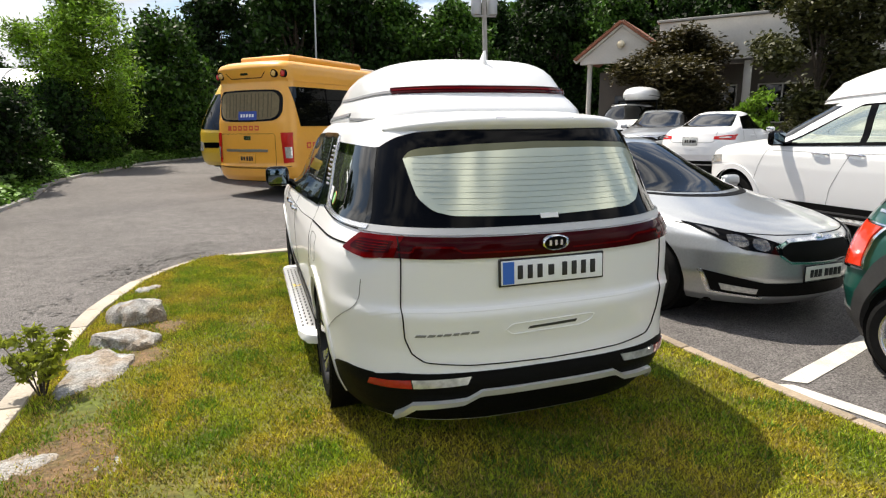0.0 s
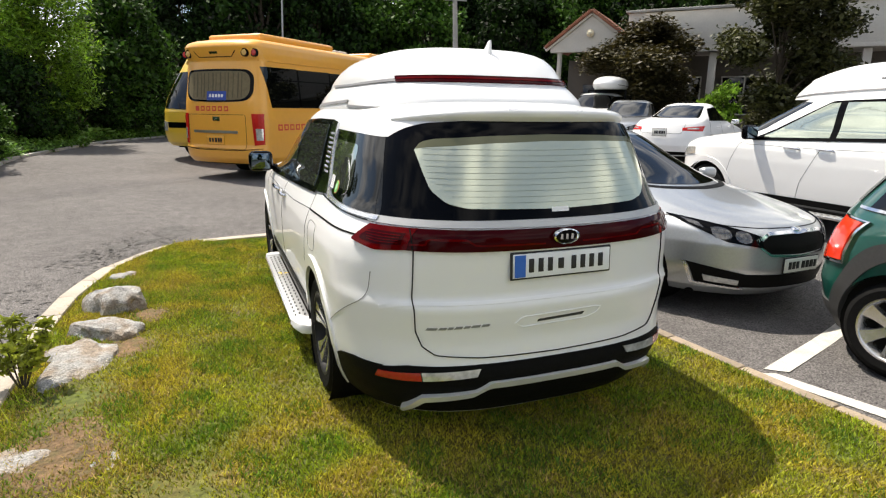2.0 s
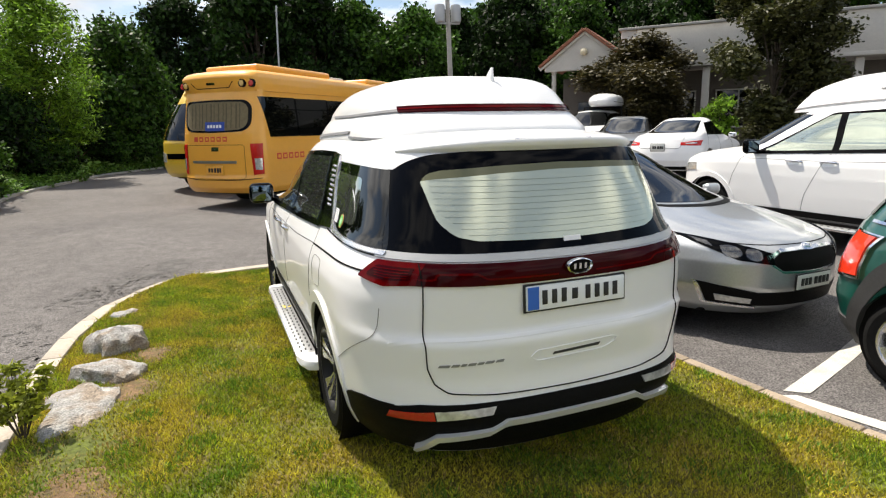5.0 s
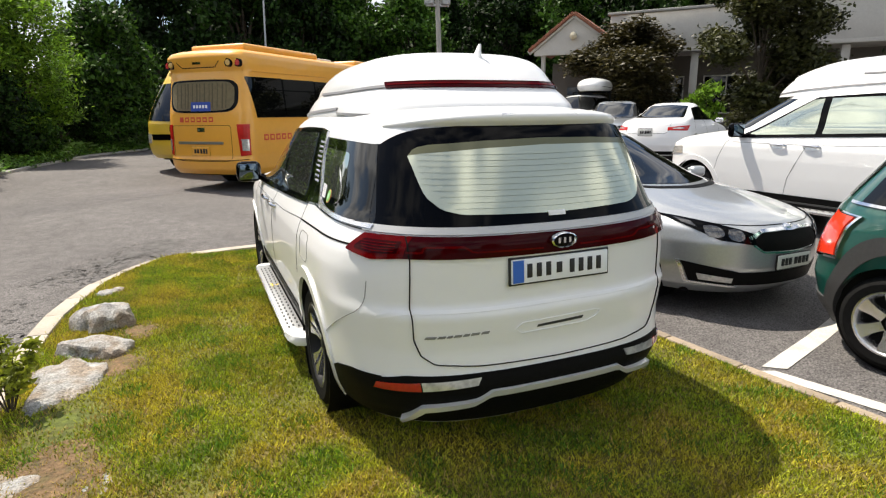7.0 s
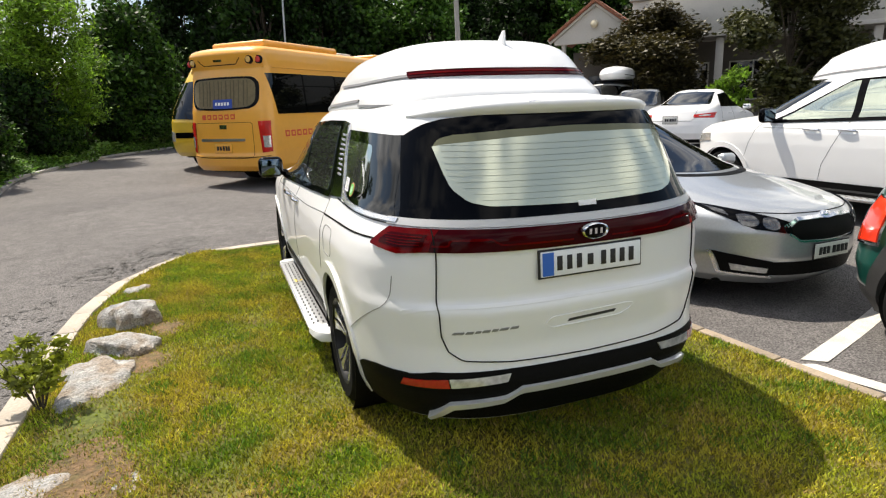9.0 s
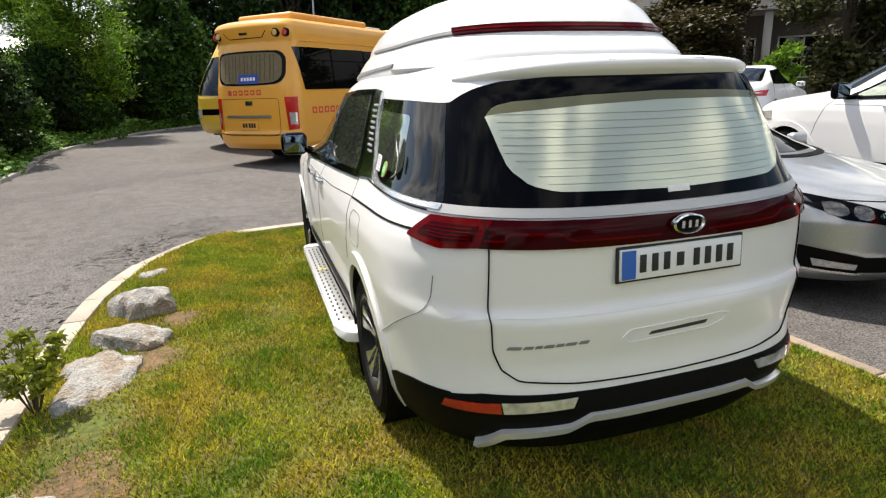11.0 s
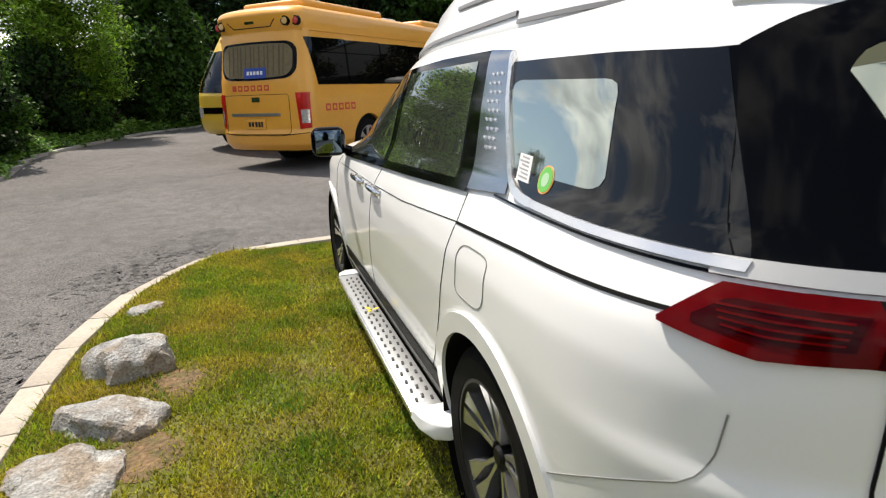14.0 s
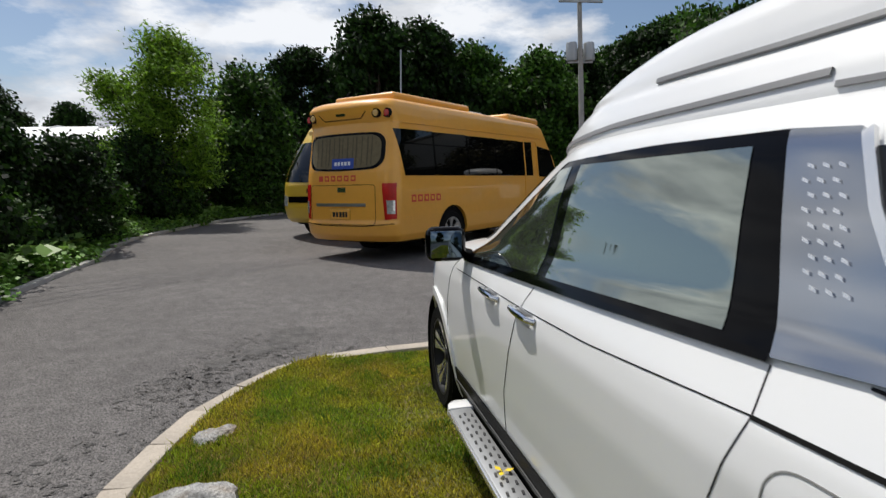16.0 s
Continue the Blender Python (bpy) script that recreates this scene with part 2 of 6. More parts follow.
def box_bm(sx, sy, sz, at=(0, 0, 0), bevel=0.0, rot=None, segs=2, bm=None):
    """A box of full sizes, centred at at, with rounded edges."""
    own = bmesh.new()
    bmesh.ops.create_cube(own, size=1.0)
    bmesh.ops.scale(own, vec=(sx, sy, sz), verts=own.verts)
    if bevel:
        bmesh.ops.bevel(own, geom=own.edges[:], offset=bevel, segments=segs, affect="EDGES", profile=0.5)
    if rot is not None:
        bmesh.ops.transform(own, matrix=rot, verts=own.verts)
    bmesh.ops.translate(own, vec=at, verts=own.verts)
    if bm is None:
        return own
    me = bpy.data.meshes.new("join")
    own.to_mesh(me)
    own.free()
    bm.from_mesh(me)
    bpy.data.meshes.remove(me)
    return bm


def lathe_bm(profile, segs=40, axis="x", at=(0, 0, 0)):
    """Turns (radius, along) pairs round an axis."""
    bm = bmesh.new()
    rings = []
    for r, a in profile:
        ring = []
        for k in range(segs):
            c, s = math.cos(2 * math.pi * k / segs) * r, math.sin(2 * math.pi * k / segs) * r
            p = {"x": (a, c, s), "y": (c, a, s), "z": (c, s, a)}[axis]
            ring.append(bm.verts.new((p[0] + at[0], p[1] + at[1], p[2] + at[2])))
        rings.append(ring)
    for a, b in zip(rings, rings[1:]):
        for k in range(segs):
            bm.faces.new((a[k], a[(k + 1) % segs], b[(k + 1) % segs], b[k]))
    for ring in (rings[0], rings[-1]):
        if (ring[0].co - ring[segs // 2].co).length > 1e-4:
            bm.faces.new(ring)
    bmesh.ops.remove_doubles(bm, verts=bm.verts, dist=1e-5)
    return bm


def tube_bm(points, radius, segs=8, bm=None):
    """A round bar along points; radius may be a list."""
    bm = bm or bmesh.new()
    pts = [Vector(p) for p in points]
    rad = radius if isinstance(radius, (list, tuple)) else [radius] * len(pts)
    rings = []
    for i, p in enumerate(pts):
        d = (pts[min(i + 1, len(pts) - 1)] - pts[max(i - 1, 0)]).normalized()
        u = d.orthogonal().normalized()
        if rings and abs(d.dot(prev_u)) < 0.99:
            u = (prev_u - d * prev_u.dot(d)).normalized()
        prev_u = u
        v = d.cross(u)
        rings.append([bm.verts.new(p + (u * math.cos(a) + v * math.sin(a)) * rad[i]) for a in (2 * math.pi * k / segs for k in range(segs))])
    for a, b in zip(rings, rings[1:]):
        for k in range(segs):
            bm.faces.new((a[k], a[(k + 1) % segs], b[(k + 1) % segs], b[k]))
    bm.faces.new(rings[0])
    bm.faces.new(rings[-1])
    return bm


class Shell:
    """A vehicle's skin by level: half width, rear and front for each height; the plan's ends are rounded.
    Vehicles are built with the rear at y = 0, facing +y, and the left side at -x."""

    def __init__(self, rows, rear=(0.9, 3.0), front=(1.25, 2.6), soft=0.016):
        tab = np.array(rows)
        self.z = np.arange(tab[0, 0], tab[-1, 0] + 1e-6, 0.005)
        k = np.exp(-0.5 * (np.arange(-8, 9) * 0.005 / soft) ** 2)
        k /= k.sum()
        self.cols = []
        for c in (1, 2, 3):
            a = np.interp(self.z, tab[:, 0], tab[:, c])
            self.cols.append(np.convolve(np.concatenate([2 * a[0] - a[8:0:-1], a, 2 * a[-1] - a[-2:-10:-1]]), k, "valid"))
        self.rear, self.front = rear, front

    def at(self, z):
        return [float(np.interp(z, self.z, c)) for c in self.cols]

    def ends(self, z):
        """Depth of the rounded rear and front, cut down where the body is short."""
        _, y0, y1 = self.at(z)
        k = min(1.0, 0.98 * (y1 - y0) / (self.rear[0] + self.front[0]))
        return (self.rear[0] * k, self.rear[1]), (self.front[0] * k, self.front[1])

    def side_x(self, y, z):
        w, y0, y1 = self.at(z)
        (b, n), (fb, fn) = self.ends(z)
        if y < y0 + b:
            return w * max(0.0, 1 - min(1.0, (y0 + b - y) / b) ** n) ** (1 / n)
        if y > y1 - fb:
            return w * max(0.0, 1 - min(1.0, (y - y1 + fb) / fb) ** fn) ** (1 / fn)
        return w

    def end_y(self, x, z, front):
        w, y0, y1 = self.at(z)
        b, n = self.ends(z)[1 if front else 0]
        k = b * max(0.0, 1 - min(1.0, abs(x) / w) ** n) ** (1 / n)
        return y1 - b + k if front else y0 + b - k

    def left(self, y, z, off=0.0):
        def f(a, c):
            return Vector((-self.side_x(a, c), a, c))
        nrm = (f(y, z + 0.01) - f(y, z - 0.01)).cross(f(y + 0.01, z) - f(y - 0.01, z)).normalized()
        if nrm.x > 0:
            nrm = -nrm
        return f(y, z) + nrm * off

    def end(self, x, z, off=0.0, front=False):
        def f(a, c):
            return Vector((a, self.end_y(a, c, front), c))
        nrm = (f(x, z + 0.01) - f(x, z - 0.01)).cross(f(x + 0.01, z) - f(x - 0.01, z)).normalized()
        if (nrm.y < 0) == front:
            nrm = -nrm
        return f(x, z) + nrm * off

    def tail(self, x, z, off=0.0):
        return self.end(x, z, off, False)

    def nose(self, x, z, off=0.0):
        return self.end(x, z, off, True)

    def solid(self, step=0.02, segs=26, z0=None, z1=None):
        """The closed body."""
        bm = bmesh.new()
        zs = np.arange(z0 or self.z[0], (z1 or self.z[-1]) + 1e-6, step)
        rings = []
        for z in zs:
            w, y0, y1 = self.at(z)
            (b, n), (fb, fn) = self.ends(z)
            half = []
            for k in range(segs + 1):
                a = 0.5 * math.pi * k / segs
                half.append((w * max(0.0, math.sin(a)) ** (2 / n), y0 + b - b * max(0.0, math.cos(a)) ** (2 / n)))
            for k in range(1, 12):
                half.append((w, y0 + b + (y1 - fb - y0 - b) * k / 12))
            for k in range(segs + 1):
                a = 0.5 * math.pi * k / segs
                half.append((w * max(0.0, math.cos(a)) ** (2 / fn), y1 - fb + fb * max(0.0, math.sin(a)) ** (2 / fn)))
            loop = half + [(-x, y) for x, y in half[-2:0:-1]]
            rings.append([bm.verts.new((x, y, z)) for x, y in loop])
        for a, c in zip(rings, rings[1:]):
            for k in range(len(a)):
                bm.faces.new((a[k], a[(k + 1) % len(a)], c[(k + 1) % len(a)], c[k]))
        bm.faces.new(rings[0])
        bm.faces.new(rings[-1])
        bmesh.ops.recalc_face_normals(bm, faces=bm.faces)
        return bm


def carve(bm, cutters):
    """The mesh without the cutters' volumes."""
    def holder(b):
        me = bpy.data.meshes.new("temporary")
        b.to_mesh(me)
        b.free()
        return new("temporary", me)
    ob = holder(bm)
    cuts = [holder(c) for c in cutters]
    for c in cuts:
        mod = ob.modifiers.new("cut", "BOOLEAN")
        mod.operation, mod.solver, mod.object = "DIFFERENCE", "EXACT", c
    dg = bpy.context.evaluated_depsgraph_get()
    dg.update()
    me = bpy.data.meshes.new_from_object(ob.evaluated_get(dg))
    out = bmesh.new()
    out.from_mesh(me)
    bpy.data.meshes.remove(me)
    for o in [ob] + cuts:
        old = o.data
        bpy.data.objects.remove(o)
        bpy.data.meshes.remove(old)
    return out


def lerp_line(points, n):
    """n points evenly along a polyline of pairs."""
    p = np.array(points, float)
    d = np.concatenate([[0], np.cumsum(np.hypot(*(p[1:] - p[:-1]).T))])
    s = np.linspace(0, d[-1], n)
    return np.stack([np.interp(s, d, p[:, 0]), np.interp(s, d, p[:, 1])], 1)


def sheet_bm(place, low, high, off=0.004, nu=24, nv=8, depth=0.012, mirror=False):
    """A panel on a shell between two lines of pairs, with its rim turned back to the skin."""
    bm = bmesh.new()
    a, b = lerp_line(low, nu), lerp_line(high, nu)
    grid = []
    for j in range(nv + 1):
        f = j / nv
        grid.append([bm.verts.new(place(*(a[i] * (1 - f) + b[i] * f), off)) for i in range(nu)])
    for j in range(nv):
        for i in range(nu - 1):
            bm.faces.new((grid[j][i], grid[j][i + 1], grid[j + 1][i + 1], grid[j + 1][i]))
    ring = [(0, i) for i in range(nu)] + [(j, nu - 1) for j in range(1, nv + 1)] + [(nv, i) for i in range(nu - 2, -1, -1)] + [(j, 0) for j in range(nv - 1, 0, -1)]
    back = []
    for j, i in ring:
        f = j / nv
        back.append(bm.verts.new(place(*(a[i] * (1 - f) + b[i] * f), off - depth)))
    for k in range(len(ring)):
        j, i = ring[k]
        j2, i2 = ring[(k + 1) % len(ring)]
        bm.faces.new((grid[j][i], grid[j2][i2], back[(k + 1) % len(ring)], back[k]))
    if mirror:
        bmesh.ops.scale(bm, vec=(-1, 1, 1), verts=bm.verts)
    return bm


def strip_bm(place, line, width, off=0.003, depth=0.006, n=40, mirror=False, closed=False):
    """A narrow band along a line of pairs on a shell."""
    bm = bmesh.new()
    if closed:
        line = list(line) + [line[0]]
    p = lerp_line(line, n)
    rows = []
    for i in range(n):
        if closed:
            d = p[(i + 1) % (n - 1)] - p[i - 1 if i else n - 2]
        else:
            d = p[min(i + 1, n - 1)] - p[max(i - 1, 0)]
        d = d / (np.hypot(*d) + 1e-9)
        q = np.array((-d[1], d[0])) * width / 2
        rows.append([bm.verts.new(place(*(p[i] + s * q), o)) for s, o in ((-1, off - depth), (-1, off), (1, off), (1, off - depth))])
    for r, s in zip(rows, rows[1:]):
        for k in range(3):
            bm.faces.new((r[k], r[k + 1], s[k + 1], s[k]))
    if mirror:
        bmesh.ops.scale(bm, vec=(-1, 1, 1), verts=bm.verts)
    return bm


def both(name, maker, mat, parent, label=""):
    """A part on the left side and its twin on the right."""
    for flip in (False, True):
        part(name, maker(flip), mat, parent, label)


def wheel(parent, y, side, x, z, r, spokes, bright, width=0.23):
    """A wheel under its vehicle: tyre and rim; side is -1 for the left."""
    rim_r = r * 0.67
    holder_ob = new("wheel")
    holder_ob.parent = parent
    holder_ob.location = (x * side, y, z)
    if side > 0:
        holder_ob.rotation_euler = (0, 0, math.pi)
    w = width / 2
    part("tyre", lathe_bm([(rim_r, w * 0.9), (rim_r, -w * 0.9), (rim_r + 0.01, -w), (r - 0.045, -w - 0.006), (r - 0.012, -w * 0.82), (r, -w * 0.55), (r, -w * 0.12), (r - 0.009, -w * 0.1), (r - 0.009, -w * 0.04), (r, -w * 0.02),
                            (r, w * 0.55), (r - 0.012, w * 0.85), (r - 0.045, w), (rim_r, w * 0.9)], 48), RUBBER, holder_ob)
    rim = lathe_bm([(rim_r - 0.002, w * 0.7), (rim_r - 0.03, 0.0), (rim_r - 0.02, -w * 0.8), (rim_r - 0.004, -w * 0.98), (rim_r + 0.008, -w * 0.98), (rim_r + 0.008, w * 0.7)], 48)
    part("rim", rim, bright if spokes != 5 else RIMDARK, holder_ob)
    part("wheel_disc", lathe_bm([(rim_r - 0.02, -w * 0.05), (0.09, -w * 0.25), (0.0, -w * 0.25)], 32), RIMDARK, holder_ob)
    for k in range(spokes):
        for off in ((-0.19, 0.19) if spokes == 5 else (0,)):
            bm = bmesh.new()
            wide = 0.0075 if spokes == 5 else 0.030
            top = 0.037 if spokes == 5 else 0.050
            pts = []
            for rr, ww, out, deep in ((0.05, wide, -w * 0.62, -w * 0.2), (rim_r * 0.55, wide * 1.05, -w * 0.72, -w * 0.3), (rim_r - 0.004, top, -w * 0.92, -w * 0.5)):
                for s in (-1, 1):
                    pts.append(bm.verts.new((out, s * ww, rr)))
                    pts.append(bm.verts.new((deep, s * ww * 1.15, rr)))
            for i in (0, 4):
                a, b, c, d, e, f, g, h = pts[i:i + 8]
                for q in ((a, c, g, e), (a, e, f, b), (c, d, h, g), (b, f, h, d)):
                    bm.faces.new(q)
            bmesh.ops.rotate(bm, verts=bm.verts, cent=(0, 0, 0), matrix=Matrix.Rotation(2 * math.pi * k / spokes + off, 3, "X"))
            part("spoke", bm, bright, holder_ob, "", True, 25)
    part("hub_cap", lathe_bm([(0.0, -w * 0.7), (0.026, -w * 0.69), (0.034, -w * 0.6), (0.034, -w * 0.2)], 20), RIMDARK, holder_ob)
    return holder_ob


def plate_part(name, sx, sz, m, parent, base, bars, blue=False, frame_mat=INK):
    """A number plate with bars for its signs, facing -y in its own axes."""
    ob = part(name, box_bm(sx, 0.012, sz, bevel=0.004), base, parent)
    ob.matrix_basis = m
    part("plate_frame", box_bm(sx + 0.02, 0.01, sz + 0.018, (0, 0.006, 0), bevel=0.004), frame_mat, ob)
    for x, wd, h in bars:
        part("plate_bar", box_bm(wd, 0.004, h, (x, -0.0075, 0), bevel=0.001), INK, ob)
    if blue:
        part("blue_strip", box_bm(0.055, 0.004, sz - 0.01, (-sx / 2 + 0.034, -0.0075, 0)), BLUE, ob)
    return ob


# ---- ground ----
def smooth(a):
    a = min(1.0, max(0.0, a))
    return a * a * (3 - 2 * a)


def ground_z(x, y):
    """Height of the asphalt: level near the lawn, rising to the back and to the right."""
    return -0.04 + 0.26 * smooth((x - 2.6) / 3.0) + 0.028 * max(0.0, min(x, 16) - 5.5) + 0.16 * smooth((y - 6) / 4.0) * smooth((6 - x) / 6) + 0.20 * smooth((y - 12.5) / 2.5) * smooth((2.5 - x) / 3) + 0.004 * max(0.0, y - 10)


def grid_mesh(name, xs, ys, height, mat, parent=None):
    verts = [(x, y, height(x, y)) for y in ys for x in xs]
    n = len(xs)
    faces = [(j * n + i, j * n + i + 1, (j + 1) * n + i + 1, (j + 1) * n + i) for j in range(len(ys) - 1) for i in range(n - 1)]
    return link_mesh(name, verts, faces, mat, parent)


far_steps = [-2600, -1200, -500, -200, -110]
tagged(grid_mesh("ground", far_steps + list(np.arange(-80, 81, 8.0)) + [-v for v in far_steps[::-1]], far_steps + list(np.arange(-80, 81, 8.0)) + [-v for v in far_steps[::-1]],
                 lambda x, y: -0.35 + (0.0 if abs(x) > 90 or abs(y) > 90 else 0.0), EARTH), "dark earth and scrub round the car park", "ground", kind="structure")
EDGE = [(-8.2, -30), (-6.6, -6), (-5.9, 4), (-5.75, 8.9), (-5.85, 10.8), (-6.0, 14.1), (-5.65, 17.3), (-4.9, 21.8), (-3.2, 25.3), (0.5, 28.5), (6, 31), (14, 33)]


def edge_x(y):
    return float(np.interp(y, [p[1] for p in EDGE], [p[0] for p in EDGE]))


road_v, road_f = [], []
ys = list(np.arange(-30, 33.01, 0.5))
for y in ys:
    xa = edge_x(y)
    for k in range(61):
        x = xa + (26 - xa) * k / 60
        road_v.append((x, y, ground_z(x, y)))
for j in range(len(ys) - 1):
    for k in range(60):
        road_f.append((j * 61 + k, j * 61 + k + 1, (j + 1) * 61 + k + 1, (j + 1) * 61 + k))
tagged(link_mesh("road", road_v, road_f, ASPHALT), "worn grey asphalt drive and car park with fine cracks", "road", kind="structure")

# kerb round the lawn: the outer edge of its top
KERB_LINE = [(-2.84, -5.5), (-2.83, -2), (-2.83, 1.5), (-2.83, 2.4), (-2.83, 3.0), (-2.81, 3.45), (-2.75, 3.84), (-2.62, 4.40), (-2.43, 4.78), (-2.26, 5.08), (-2.07, 5.32), (-1.84, 5.47), (-1.6, 5.56), (-1.2, 5.63), (-0.86, 5.66), (0.2, 5.74), (1.3, 5.74)]
RIGHT_LINE = [(1.40, 5.7), (1.47, 3.4), (1.56, 1.2), (1.62, 0.55), (1.66, 0.1), (1.74, -0.4), (1.95, -2.0), (2.35, -5.5)]
lawn = thing("lawn", None, "mown lawn island with dry yellow patches inside a kerb", "lawn", kind="structure")


def lawn_z(x, y):
    return 0.005 + 0.035 * smooth((-x - 1.2) / 0.7) * smooth((2.72 + x) / 0.3) + 0.010 * noise.noise((x * 1.7, y * 1.7, 0)) + 0.02 * smooth((-0.6 - y) / 2)


def inside_x(y):
    left = float(np.interp(y, [p[1] for p in KERB_LINE[:15]], [p[0] for p in KERB_LINE[:15]])) + 0.13
    right = float(np.interp(-y, [-p[1] for p in RIGHT_LINE], [p[0] for p in RIGHT_LINE]))
    return left, right


turf_v, turf_f = [], []
ys = list(np.arange(-5.5, 5.61, 0.08))
for y in ys:
    a, b = inside_x(min(y, 5.5))
    for k in range(51):
        x = a + (b - a) * k / 50
        turf_v.append((x, y, lawn_z(x, y)))
for j in range(len(ys) - 1):
    for k in range(50):
        turf_f.append((j * 51 + k, j * 51 + k + 1, (j + 1) * 51 + k + 1, (j + 1) * 51 + k))
link_mesh("turf", turf_v, turf_f, SOIL, lawn)


def kerb_stones(owner, line, step, wide, low, high, name, mat=KERB):
    """Kerb stones along a line of outer corners, each a bevelled block of its own."""
    p = lerp_line(line, int(sum(math.hypot(b[0] - a[0], b[1] - a[1]) for a, b in zip(line, line[1:])) / step) + 2)
    for a, b in zip(p, p[1:]):
        d = (b - a)
        ln = math.hypot(*d)
        d = d / ln
        nrm = np.array((d[1], -d[0]))
        c = (a + b) / 2 + nrm * wide / 2
        ob = part(name, box_bm(ln - 0.008, wide, high - low, (0, 0, 0), 0.012, segs=2), mat, owner)
        ob.matrix_basis = Matrix.Translation((c[0], c[1], (low + high) / 2 + random.uniform(-0.004, 0.004))) @ Matrix.Rotation(math.atan2(d[1], d[0]) + random.uniform(-0.006, 0.006), 4, "Z")


kerb = thing("kerb", None, "pale concrete kerb stones edging the lawn", "kerb", kind="structure")
kerb_stones(kerb, KERB_LINE, 0.5, 0.15, -0.2, 0.035, "kerb_stone")
kerb_flush = thing("kerb", None, "low sunken concrete edging beside the parking bays", "kerb", kind="structure")
kerb_stones(kerb_flush, RIGHT_LINE[::-1], 0.6, 0.085, -0.2, 0.012, "kerb_stone", KERBOLD)


def quad_line(name, pts, label):
    """A painted marking, 4 mm above the asphalt."""
    a, b, c, d = [np.array(p) for p in pts]
    v, f, n = [], [], 14
    for i in range(n + 1):
        for p, q in ((a, b), (d, c)):
            e = p + (q - p) * i / n
            v.append((e[0], e[1], ground_z(e[0], e[1]) + 0.006))
    f = [(2 * i, 2 * i + 2, 2 * i + 3, 2 * i + 1) for i in range(n)]
    return tagged(link_mesh(name, v, f, LINE, None), label, "road marking", kind="structure")


quad_line("parking_line", [(1.88, 0.385), (4.6, 1.235), (4.64, 1.12), (2.00, 0.285)], "worn white painted parking bay line")
quad_line("parking_line", [(1.90, 0.30), (2.9, -3.0), (2.76, -3.05), (1.77, 0.36)], "worn white painted parking bay line")

# ---- the white van ----
VAN = Shell([(.20, .900, .150, 4.98), (.30, .935, .070, 5.06), (.42, .955, .020, 5.12), (.50, .965, .040, 5.15), (.60, .975, .052, 5.155), (.775, .986, .030, 5.15), (.81, .988, .058, 5.15),
             (.95, .985, .055, 5.10), (1.03, .965, .050, 4.95), (1.09, .935, .050, 4.62), (1.15, .905, .075, 4.15), (1.20, .875, .095, 4.03), (1.26, .855, .120, 3.93), (1.40, .815, .180, 3.66),
             (1.55, .765, .245, 3.38), (1.60, .735, .270, 3.30), (1.64, .69, .33, 3.20), (1.67, .62, .42, 2.98), (1.69, .52, .55, 2.80), (1.70, .38, .75, 2.55)], soft=0.011)
HUB_Y, HUB_F, HUB_Z, WHEEL_R = 1.13, 4.22, 0.33, 0.365


